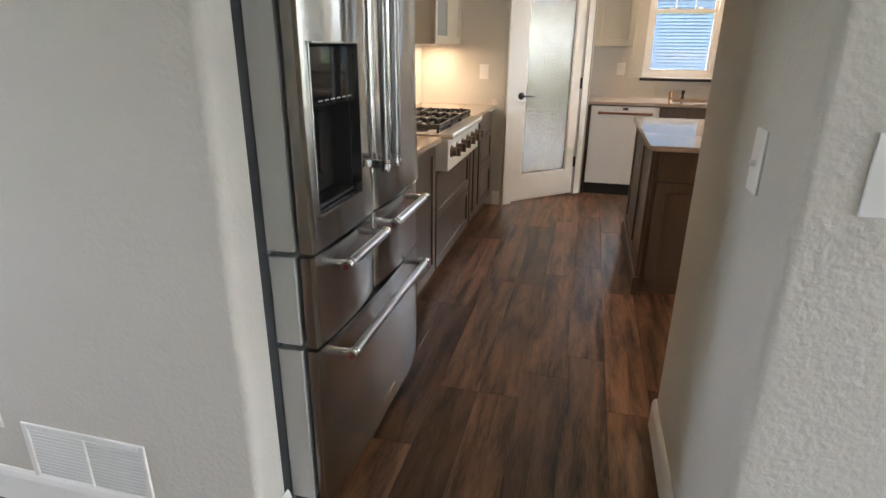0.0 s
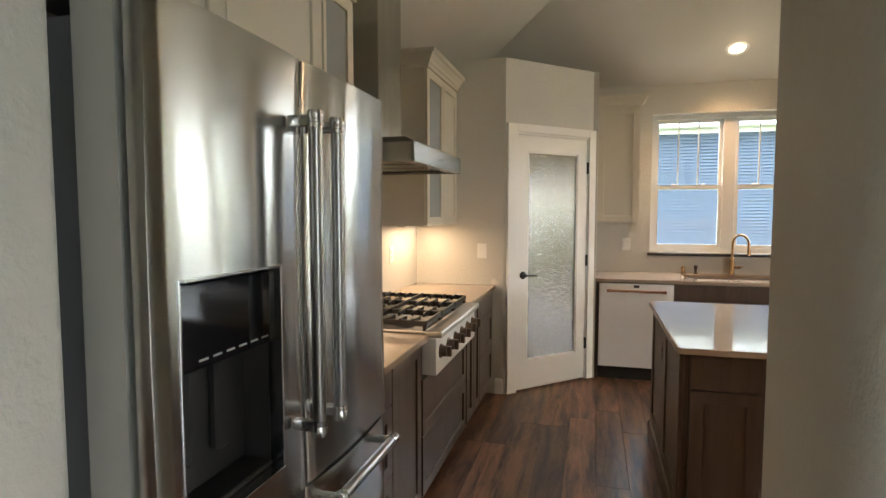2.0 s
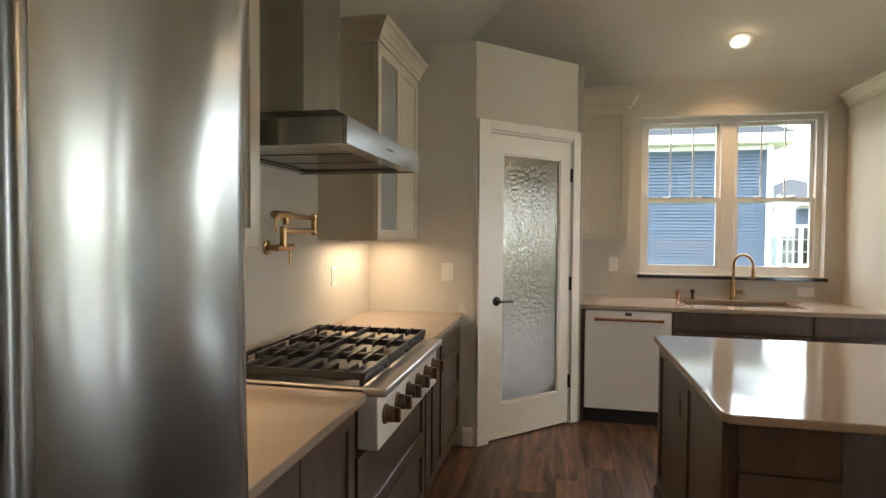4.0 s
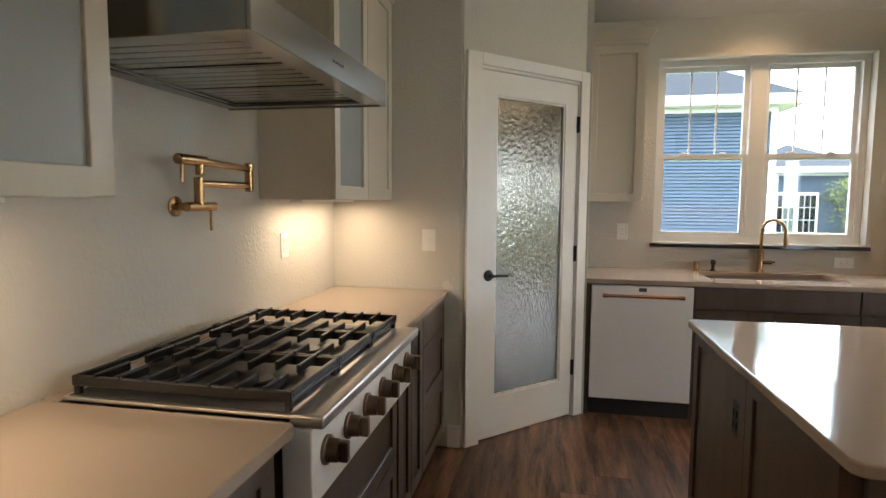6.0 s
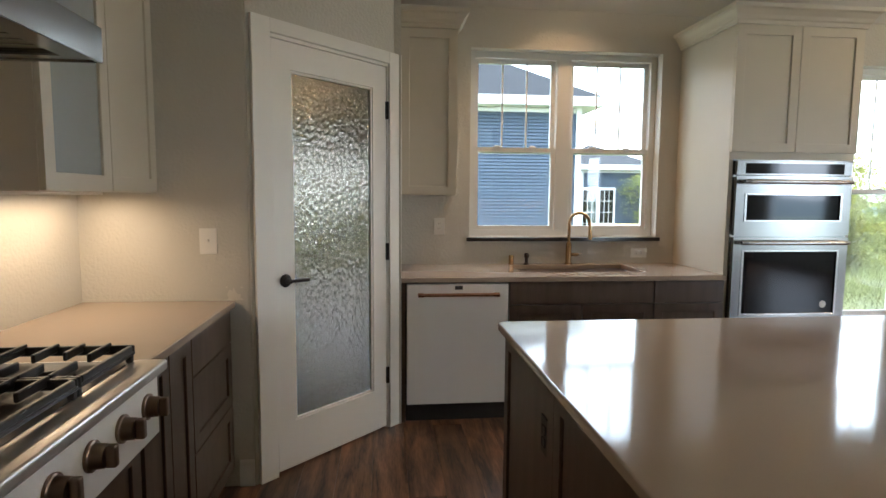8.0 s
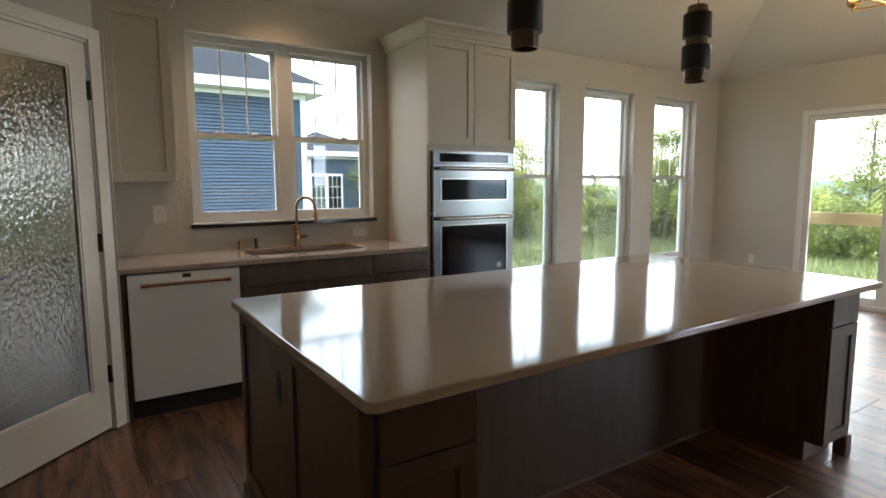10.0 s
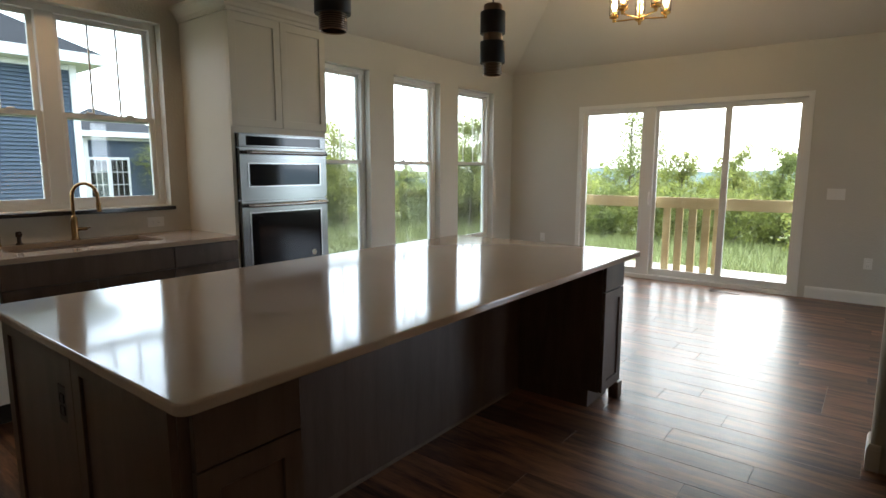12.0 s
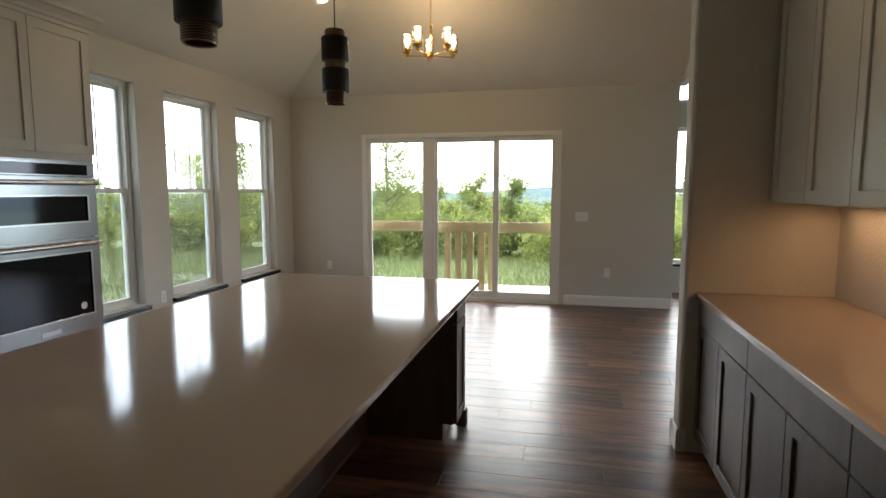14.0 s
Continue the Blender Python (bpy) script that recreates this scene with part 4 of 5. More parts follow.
bm = bmesh.new()
bx(bm, -0.384, -0.325, HOLE[0] + 0.0004, HOLE[0] + 0.0025, HOLE[2] + 0.0004, HOLE[3] - 0.0004)
bx(bm, -0.384, -0.325, HOLE[1] - 0.0025, HOLE[1] - 0.0004, HOLE[2] + 0.0004, HOLE[3] - 0.0004)
bx(bm, -0.384, -0.325, HOLE[0] + 0.0026, HOLE[1] - 0.0026, HOLE[2] + 0.0004, HOLE[2] + 0.0025)
part("liner", bm, DARK, disp)
part("drip_tray", box(-0.385, -0.315, HOLE[0] + 0.008, HOLE[1] - 0.008, 0.993, 1.004, 0.002), BLACKMATT, disp)

MEDAL = material("dark_red_medallion", (0.09, 0.01, 0.012), 0.3, vary=0.05)


def bar_handle(parent, p0, p1, back, r=0.0142):
    """A round bar with end posts that reach back along -x."""
    p0, p1 = Vector(p0), Vector(p1)
    d = (p1 - p0).normalized()
    bm = bmesh.new()
    rod(bm, p0, p1, r, 20, 0.003)
    h = part("handle", bm, HANDLE_STEEL, parent, "round steel bar handle", smooth=True)
    for e, s in ((p0, 1), (p1, -1)):
        bm = bmesh.new()
        lathe(bm, e - d * s * 0.002, d * s, [(0.0, 0.0), (r + 0.002, 0.0), (r + 0.003, 0.004), (r + 0.003, 0.016), (r + 0.001, 0.020), (r + 0.001, 0.024), (r + 0.003, 0.026), (r + 0.003, 0.034), (0.0, 0.034)], 20)
        q = e + d * s * 0.018
        side = d.cross(X)
        obox(bm, q, d, side, -X, -0.012, 0.012, -0.009, 0.009, 0.0, back, 0.003, 2)
        part("post", bm, CHROME, h, smooth=True)
        bm = bmesh.new()
        rod(bm, e - d * s * 0.0035, e - d * s * 0.002, 0.009, 16)
        part("medallion", bm, MEDAL, h)


bar_handle(fr, (-0.232, 4.956, 1.045), (-0.232, 4.956, 1.722), 0.06)
bar_handle(fr, (-0.232, 5.056, 1.045), (-0.232, 5.056, 1.722), 0.06)
bar_handle(fr, (-0.246, 4.665, 0.838), (-0.246, 4.985, 0.838), 0.062)
bar_handle(fr, (-0.246, 5.062, 0.838), (-0.246, 5.45, 0.838), 0.062)
bar_handle(fr, (-0.246, 4.665, 0.560), (-0.246, 5.45, 0.560), 0.062)
part("badge", box(bow(5.1) - 0.002, bow(5.1) + 0.003, 5.02, 5.155, 0.125, 0.155, 0.001), CHROME, fr, "plain metal badge")
for yy in (4.64, 5.43):
    part("hinge_cover", box(-0.56, -0.36, yy - 0.035, yy + 0.045, 1.846, 1.868, 0.006), FRIDGE_SIDE, fr)

# ---- cooktop ----
ck = thing("gas_cooktop", -0.75, 6.96, 0.88, "six-burner gas cooktop with black grates and white apron", "cooktop")
CY0, CY1 = 6.503, 7.417
part("deck", box(-1.072, -0.412, CY0, CY1, 0.9155, 0.926, 0.003, 2), COOK_STEEL, ck)
bm = box(-0.47, -0.384, CY0, CY1, 0.897, 0.929, 0.008, 3)
part("front_rail", bm, COOK_STEEL, ck, smooth=True)
part("basin", box(-1.06, -0.478, CY0 + 0.012, CY1 - 0.012, 0.9262, 0.9275), BLACKMATT, ck, "black enamel burner basin")
part("apron", box(-0.489, -0.414, CY0 + 0.002, CY1 - 0.002, 0.708, 0.894, 0.004, 2), WHITE_ENAMEL, ck, "white enamel apron")
kn = []
for k in range(6):
    yy = 6.585 + k * 0.150
    bm = bmesh.new()
    lathe(bm, (-0.415, yy, 0.815), X, [(0.0, 0.0), (0.036, 0.0), (0.036, 0.008), (0.031, 0.010), (0.029, 0.014), (0.0275, 0.034), (0.0255, 0.037), (0.0, 0.037)], 28)
    kb = part("knob", bm, KNOB, ck, "brushed bronze knob", smooth=True)
    part("grip", box(-0.379, -0.356, yy - 0.010, yy + 0.010, 0.789, 0.841, 0.004, 2), KNOB, kb)
for gx in (-0.905, -0.625):
    for k in range(3):
        cy = CY0 + 0.155 + k * 0.302
        bm = bmesh.new()
        lathe(bm, (gx, cy, 0.926), Z, [(0.0, 0.0), (0.062, 0.0), (0.060, 0.006), (0.045, 0.008), (0.045, 0.016), (0.030, 0.018), (0.0, 0.018)], 28)
        bu = part("burner", bm, CAST, ck, smooth=True)
        bm = bmesh.new()
        lathe(bm, (gx, cy, 0.9445), Z, [(0.0, 0.0), (0.036, 0.0), (0.038, 0.004), (0.034, 0.009), (0.0, 0.010)], 28)
        part("burner_cap", bm, CAST, bu, smooth=True)
GZ0, GZ1 = 0.957, 0.976
for k in range(3):
    a, b = CY0 + 0.012 + k * 0.2975, CY0 + 0.012 + k * 0.2975 + 0.2945
    bm = bmesh.new()
    xa, xb = -1.055, -0.468
    for yy in (a, b - 0.013):
        bx(bm, xa, xb, yy, yy + 0.013, GZ0 - 0.008, GZ1, 0.003)
    for xx in (xa, (xa + xb) / 2 - 0.007, xb - 0.014):
        bx(bm, xx, xx + 0.014, a + 0.013, b - 0.013, GZ0, GZ1, 0.003)
    for xx in (xa + 0.062, xa + 0.132, xa + 0.202, xb - 0.214, xb - 0.144, xb - 0.074):
        short = 0.0 if abs((xx - xa) % 0.3 - 0.13) > 0.03 else 0.018
        bx(bm, xx, xx + 0.011, a - 0.0005, a + 0.118 - short, GZ0 + 0.002, GZ1 + 0.007, 0.003)
        bx(bm, xx, xx + 0.011, b - 0.118 + short, b + 0.0005, GZ0 + 0.002, GZ1 + 0.007, 0.003)
    bx(bm, (xa + xb) / 2 - 0.006, (xa + xb) / 2 + 0.006, a, b, GZ1 - 0.002, GZ1 + 0.007, 0.003)
    bx(bm, xb - 0.013, xb + 0.001, a + 0.001, b - 0.001, GZ0 - 0.010, GZ0 + 0.002, 0.003)
    for xx in (xa + 0.004, xb - 0.02):
        for yy in (a + 0.002, b - 0.018):
            bx(bm, xx, xx + 0.016, yy, yy + 0.016, 0.9262, GZ0, 0.002)
    part("grate", bm, CAST, ck, "black cast-iron grate")

# ---- range hood ----
hd = thing("range_hood", -0.80, 6.90, 1.755, "stainless chimney range hood on the wall", "range hood")
HX, H0, H1, HZ0, HZ1 = -0.500, 6.432, 7.368, 1.755, 1.848
bm = bmesh.new()
bx(bm, HX - 0.012, HX, H0, H1, HZ0, HZ1, 0.002)
bx(bm, RX + 0.002, HX - 0.012, H0, H0 + 0.012, HZ0, HZ1, 0.002)
bx(bm, RX + 0.002, HX - 0.012, H1 - 0.012, H1, HZ0, HZ1, 0.002)
part("canopy", bm, STEEL_H, hd)
bm = bmesh.new()
lo = [bm.verts.new(p) for p in ((RX + 0.002, H0 + 0.002, HZ1), (HX - 0.002, H0 + 0.002, HZ1), (HX - 0.002, H1 - 0.002, HZ1), (RX + 0.002, H1 - 0.002, HZ1))]
hi = [bm.verts.new(p) for p in ((RX + 0.002, H0 + 0.04, HZ1 + 0.03), (HX - 0.06, H0 + 0.04, HZ1 + 0.03), (HX - 0.06, H1 - 0.04, HZ1 + 0.03), (RX + 0.002, H1 - 0.04, HZ1 + 0.03))]
bm.faces.new(lo), bm.faces.new(hi)
for i in range(4):
    bm.faces.new((lo[i], lo[(i + 1) % 4], hi[(i + 1) % 4], hi[i]))
part("canopy_top", bm, STEEL_H, hd)
part("chimney", box(RX + 0.002, -0.785, 6.70, 7.06, HZ1 + 0.028, 3.0, 0.003), STEEL, hd)
bm = bmesh.new()
bx(bm, RX + 0.004, HX - 0.013, H0 + 0.013, H0 + 0.06, HZ0 + 0.004, HZ0 + 0.010)
bx(bm, RX + 0.004, HX - 0.013, H1 - 0.06, H1 - 0.013, HZ0 + 0.004, HZ0 + 0.010)
bx(bm, HX - 0.075, HX - 0.013, H0 + 0.06, H1 - 0.06, HZ0 + 0.004, HZ0 + 0.010)
bx(bm, RX + 0.004, RX + 0.06, H0 + 0.06, H1 - 0.06, HZ0 + 0.004, HZ0 + 0.010)
part("under_frame", bm, STEEL_H, hd)
part("filter_back", box(RX + 0.05, HX - 0.07, H0 + 0.055, H1 - 0.055, HZ0 + 0.03, HZ0 + 0.034), DARK, hd)
for k in range(3):
    y0 = H0 + 0.065 + k * 0.272
    bm = bmesh.new()
    ring(bm, (0, 0, HZ0 + 0.012), X, Y, Z, (RX + 0.062, HX - 0.077, y0 - 0.003, y0 + 0.265), (RX + 0.075, HX - 0.09, y0 + 0.008, y0 + 0.254), 0.0, 0.012)
    flt = part("baffle_filter", bm, STEEL_H, hd)
    for j in range(5):
        yy = y0 + 0.010 + j * 0.0488
        part("baffle", box(RX + 0.076, HX - 0.091, yy, yy + 0.040, HZ0 + 0.014, HZ0 + 0.020, 0.002), STEEL_H, flt)
bm = bmesh.new()
for j in range(4):
    bx(bm, HX + 0.0002, HX + 0.002, 6.87 + j * 0.022, 6.882 + j * 0.022, 1.797, 1.803)
part("button_strip", bm, BLACKMATT, hd)

# ---- pot filler ----
pf = thing("pot_filler", RX, 6.98, 1.40, "brushed brass folding pot filler on the wall", "pot filler")
PX, PY, PZ = RX + 0.001, 7.025, 1.388
bm = bmesh.new()
lathe(bm, (PX, PY, PZ), X, [(0.0, 0.0), (0.034, 0.0), (0.034, 0.007), (0.030, 0.009), (0.013, 0.010), (0.013, 0.055), (0.0, 0.055)], 28)
part("wall_flange", bm, BRASS, pf, smooth=True)
bm = bmesh.new()
rod(bm, (PX + 0.055, PY - 0.015, PZ), (PX + 0.055, PY + 0.145, PZ), 0.016, 18, 0.003)
rod(bm, (PX + 0.055, PY + 0.12, PZ - 0.085), (PX + 0.055, PY + 0.12, PZ - 0.005), 0.005, 10, 0.002)
rod(bm, (PX + 0.055, PY + 0.055, PZ), (PX + 0.055, PY + 0.055, PZ + 0.10), 0.0165, 18, 0.003)
part("valve", bm, BRASS, pf, smooth=True)
bm = bmesh.new()
rod(bm, (PX + 0.055, PY + 0.055, PZ + 0.078), (PX + 0.08, PY + 0.335, PZ + 0.078), 0.0125, 14, 0.002)
rod(bm, (PX + 0.08, PY + 0.335, PZ + 0.055), (PX + 0.08, PY + 0.335, PZ + 0.165), 0.016, 18, 0.003)
part("lower_arm", bm, BRASS, pf, smooth=True)
bm = bmesh.new()
rod(bm, (PX + 0.08, PY + 0.335, PZ + 0.143), (PX + 0.10, PY - 0.03, PZ + 0.150), 0.0125, 14, 0.002)
rod(bm, (PX + 0.10, PY - 0.115, PZ + 0.150), (PX + 0.10, PY + 0.03, PZ + 0.150), 0.017, 18, 0.003)
rod(bm, (PX + 0.10, PY - 0.005, PZ + 0.105), (PX + 0.10, PY - 0.005, PZ + 0.145), 0.013, 16, 0.002)
rod(bm, (PX + 0.10, PY - 0.095, PZ + 0.075), (PX + 0.10, PY - 0.095, PZ + 0.14), 0.005, 10, 0.002)
part("spout_arm", bm, BRASS, pf, smooth=True)

# ---- dishwasher ----
dw = thing("dishwasher", 0.694, 9.4, 0.0, "matt white dishwasher with a copper handle", "dishwasher")
part("body", box(0.375, 1.013, 9.14, SY - 0.03, 0.0, 0.878), DARK, dw)
part("door", box(0.380, 1.008, 9.098, 9.138, 0.118, 0.872, 0.004, 2), WHITE_ENAMEL, dw)
bm = bmesh.new()
rod(bm, (0.445, 9.055, 0.812), (0.945, 9.055, 0.812), 0.011, 16, 0.002)
for xx in (0.462, 0.928):
    rod(bm, (xx, 9.055, 0.812), (xx, 9.098, 0.812), 0.008, 12)
    lathe(bm, (xx - 0.016, 9.055, 0.812), X, [(0.0, 0.0), (0.0135, 0.0), (0.0135, 0.032), (0.0, 0.032)], 16)
part("handle", bm, COPPER, dw, "brushed copper bar handle", smooth=True)
part("badge", box(0.674, 0.722, 9.0965, 9.0982, 0.838, 0.862), BLACKMATT, dw, "small dark badge")
part("toe_kick", box(0.380, 1.008, 9.19, 9.20, 0.0, 0.112), BLACKMATT, dw)

# ---- sink and taps ----
h0, h1, k0, k1 = SINK_HOLE
sk = thing("kitchen_sink", (h0 + h1) / 2, (k0 + k1) / 2, 0.66, "undermount steel sink in the quartz counter", "sink")
bm = bmesh.new()
for a, b, c, d in ((h0 - 0.012, h0 - 0.001, k0 - 0.012, k1 + 0.012), (h1 + 0.001, h1 + 0.012, k0 - 0.012, k1 + 0.012), (h0 - 0.001, h1 + 0.001, k0 - 0.012, k0 - 0.001), (h0 - 0.001, h1 + 0.001, k1 + 0.001, k1 + 0.012)):
    bx(bm, a, b, c, d, 0.66, 0.8835)
bx(bm, h0 - 0.012, h1 + 0.012, k0 - 0.012, k1 + 0.012, 0.650, 0.66)
part("basin", bm, SINK, sk)
fc = thing("kitchen_faucet", 1.60, 9.735, 0.914, "brushed brass gooseneck faucet behind the sink", "faucet")
bm = bmesh.new()
FXX, FYY = 1.60, 9.738
lathe(bm, (FXX, FYY, 0.914), Z, [(0.0, 0.0), (0.027, 0.0), (0.027, 0.008), (0.022, 0.012), (0.021, 0.15), (0.013, 0.165), (0.0, 0.165)], 22)
pts = [(FXX, FYY, 1.07), (FXX, FYY, 1.21)]
for k in range(1, 13):
    a = math.pi * k / 12
    pts.append((FXX + 0.055 * (1 - math.cos(a)), FYY - 0.062 * (1 - math.cos(a)), 1.21 + 0.085 * math.sin(a)))
pts.append((FXX + 0.112, FYY - 0.126, 1.17))
tube(bm, pts, 0.0115, 14)
part("spout", bm, BRASS, fc, smooth=True)
bm = bmesh.new()
rod(bm, pts[-1], (FXX + 0.114, FYY - 0.128, 1.105), 0.015, 16, 0.003)
part("spray_head", bm, BRASS, fc, smooth=True)
bm = bmesh.new()
rod(bm, (FXX + 0.015, FYY, 0.985), (FXX + 0.075, FYY, 0.985), 0.013, 14, 0.002)
rod(bm, (FXX + 0.06, FYY, 0.985), (FXX + 0.095, FYY - 0.01, 0.992), 0.006, 10, 0.002)
part("lever", bm, BRASS, fc, smooth=True)
ag = thing("air_gap_cap", 1.17, 9.745, 0.914, "small brass cap beside the sink", "air gap")
part("cap", turned((1.17, 9.745, 0.914), Z, [(0.0, 0.0), (0.022, 0.0), (0.022, 0.005), (0.0185, 0.007), (0.0185, 0.062), (0.016, 0.066), (0.0, 0.066)]), BRASS, ag, smooth=True)
sp = thing("soap_dispenser", 1.285, 9.745, 0.914, "dark bronze soap dispenser beside the sink", "soap dispenser")
bm = bmesh.new()
lathe(bm, (1.285, 9.745, 0.914), Z, [(0.0, 0.0), (0.020, 0.0), (0.020, 0.006), (0.012, 0.012), (0.012, 0.045), (0.017, 0.05), (0.017, 0.075), (0.012, 0.082), (0.0, 0.083)], 20)
rod(bm, (1.285, 9.745, 0.985), (1.285, 9.69, 0.982), 0.006, 10)
part("pump", bm, BRONZE, sp, smooth=True)

# ---- wall ovens ----
ov = thing("wall_oven", 2.87, TF, 0.46, "stainless combination wall oven with dark glass", "oven")
OX0, OX1, OF = 2.472, 3.270, TF - 0.004


def oven_face(z0, z1, gz0, gz1, handle_z, name):
    bm = bmesh.new()
    pierced(bm, "x", OF - 0.035, OF, OX0, OX1, z0, z1, [(OX0 + 0.075, OX1 - 0.075, gz0, gz1)])
    d = part(name, bm, STEEL_H, ov)
    part("glass_panel", box(OX0 + 0.076, OX1 - 0.076, OF - 0.030, OF - 0.012, gz0 + 0.001, gz1 - 0.001), BLACK, d, "black oven glass")
    bm = bmesh.new()
    for a, b, c, e in ((OX0 + 0.060, OX0 + 0.075, gz0 - 0.012, gz1 + 0.012), (OX1 - 0.075, OX1 - 0.060, gz0 - 0.012, gz1 + 0.012), (OX0 + 0.075, OX1 - 0.075, gz0 - 0.012, gz0), (OX0 + 0.075, OX1 - 0.075, gz1, gz1 + 0.012)):
        bx(bm, a, b, OF - 0.039, OF - 0.0352, c, e, 0.001)
    part("glass_trim", bm, CHROME, d)
    bm = bmesh.new()
    rod(bm, (OX0 + 0.03, OF - 0.075, handle_z), (OX1 - 0.03, OF - 0.075, handle_z), 0.0145, 18, 0.003)
    for xx in (OX0 + 0.05, OX1 - 0.05):
        rod(bm, (xx, OF - 0.075, handle_z), (xx, OF - 0.035, handle_z), 0.009, 12)
        lathe(bm, (xx - 0.02, OF - 0.075, handle_z), X, [(0.0, 0.0), (0.0145, 0.0), (0.0145, 0.04), (0.0, 0.04)], 18)
    part("handle", bm, CHROME, d, smooth=True)
    return d


part("body", box(OX0 - 0.008, OX1 + 0.008, OF, OF + 0.003, 0.455, 1.655), STEEL_H, ov)
cp = part("control_panel", box(OX0, OX1, OF - 0.032, OF, 1.555, 1.648, 0.003), STEEL_H, ov)
part("display", box(OX0 + 0.06, OX1 - 0.06, OF - 0.0345, OF - 0.0322, 1.566, 1.632), BLACK, cp)
oven_face(1.172, 1.546, 1.27, 1.43, 1.515, "microwave_door")
od = oven_face(0.462, 1.158, 0.66, 1.065, 1.125, "oven_door")
part("sticker", turned((3.125, OF - 0.0302, 0.715), -Y, [(0.0, 0.0), (0.024, 0.0), (0.024, 0.0004), (0.0, 0.0004)]), PLASTIC, od, "round white sticker")
part("badge", box(2.80, 2.94, OF - 0.037, OF - 0.0352, 0.575, 0.605), CHROME, od, "plain metal badge")

# ---- lamps ----
DOWN = (0, 0, -1)
for px, py in ((1.655, 7.130), (2.855, 7.195)):
    p = thing("pendant_light", px, py, 1.910, "dark bronze two-drum pendant on a black cord", "pendant light", "pendants over the island")
    z = 1.910
    part("cord", turned((px, py, z + 0.375), Z, [(0.0, 0.0), (0.0035, 0.0), (0.0035, CAP - z - 0.395), (0.0, CAP - z - 0.395)], 8), BLACKMATT, p)
    part("canopy", turned((px, py, CAP - 0.025), Z, [(0.0, 0.0), (0.055, 0.0), (0.062, 0.006), (0.062, 0.024), (0.0, 0.024)], 28), BLACKMATT, p, smooth=True)
    bm = bmesh.new()
    lathe(bm, (px, py, z), Z, [(0.046, 0.004), (0.050, 0.0), (0.052, 0.006), (0.052, 0.362), (0.047, 0.372), (0.012, 0.374), (0.0, 0.385)], 32)
    lathe(bm, (px, py, z), Z, [(0.046, 0.004), (0.046, 0.2), (0.0, 0.2)], 32)
    b = part("inner_cylinder", bm, KNOB, p, "perforated bronze cylinder", smooth=True)
    for k in range(7):
        part("rib", turned((px, py, z + 0.006 + k * 0.008), Z, [(0.0522, 0.0), (0.0538, 0.002), (0.0538, 0.003), (0.0522, 0.005)], 32), BRONZE, b)
    for a in (0.062, 0.218):
        bm = bmesh.new()
        lathe(bm, (px, py, z + a), Z, [(0.0535, 0.0), (0.067, 0.0), (0.069, 0.003), (0.069, 0.112), (0.067, 0.115), (0.0535, 0.115)], 36)
        part("drum", bm, BLACKMATT, p, "black metal drum", smooth=True)

CHX, CHY, CHZ = 5.45, 7.31, 2.715
ch = thing("chandelier", CHX, CHY, CHZ, "lit five-arm gold chandelier with glass shades", "chandelier")
bm = bmesh.new()
lathe(bm, (CHX, CHY, CHZ), Z, [(0.0, 0.0), (0.010, 0.004), (0.012, 0.02), (0.022, 0.026), (0.022, 0.05), (0.011, 0.056), (0.011, 0.30), (0.016, 0.306), (0.016, 0.32), (0.0, 0.325)], 20)
part("stem", bm, GOLD, ch, smooth=True)
bm = bmesh.new()
zz = CHZ + 0.325
k = 0
while zz < CAP - 0.04:
    pts = [(CHX + (0.010 * math.cos(a) if k % 2 else 0), CHY + (0 if k % 2 else 0.010 * math.cos(a)), zz + 0.016 + 0.018 * math.sin(a)) for a in [i * math.pi / 6 for i in range(13)]]
    tube(bm, pts, 0.0024, 6)
    zz += 0.027
    k += 1
part("chain", bm, GOLD, ch, smooth=True)
part("canopy", turned((CHX, CHY, CAP - 0.04), Z, [(0.0, 0.0), (0.02, 0.0), (0.06, 0.02), (0.065, 0.039), (0.0, 0.039)]), GOLD, ch, smooth=True)
CLEAR = glass("shade_glass", 0.02, (1.0, 0.97, 0.92))
for k in range(5):
    a = 2 * math.pi * k / 5 + 0.32
    ex, ey = CHX + 0.235 * math.cos(a), CHY + 0.235 * math.sin(a)
    bm = bmesh.new()
    tube(bm, [(CHX, CHY, CHZ + 0.038), (CHX + 0.6 * (ex - CHX), CHY + 0.6 * (ey - CHY), CHZ + 0.042), (ex, ey, CHZ + 0.046), (ex, ey, CHZ + 0.075)], 0.0075, 10)
    lathe(bm, (ex, ey, CHZ + 0.035), Z, [(0.0, 0.0), (0.014, 0.004), (0.016, 0.03), (0.042, 0.042), (0.044, 0.058), (0.018, 0.062), (0.0165, 0.10), (0.0, 0.10)], 20)
    arm = part("arm", bm, GOLD, ch, smooth=True)
    sh = part("shade", turned((ex, ey, CHZ + 0.095), Z, [(0.0, 0.0), (0.042, 0.0), (0.045, 0.006), (0.048, 0.145), (0.0455, 0.145), (0.043, 0.008), (0.0, 0.004)], 24), CLEAR, arm, "clear glass shade", smooth=True)
    sh.visible_shadow = False
    bu = part("bulb", turned((ex, ey, CHZ + 0.135), Z, [(0.0, 0.0), (0.012, 0.004), (0.016, 0.02), (0.027, 0.045), (0.026, 0.065), (0.014, 0.083), (0.0, 0.086)], 18), BULB, arm, "lit warm bulb", smooth=True)
    lamp("chandelier_glow", "POINT", pose(ex, ey, CHZ + 0.25), 2.2, WARM, radius=0.03)


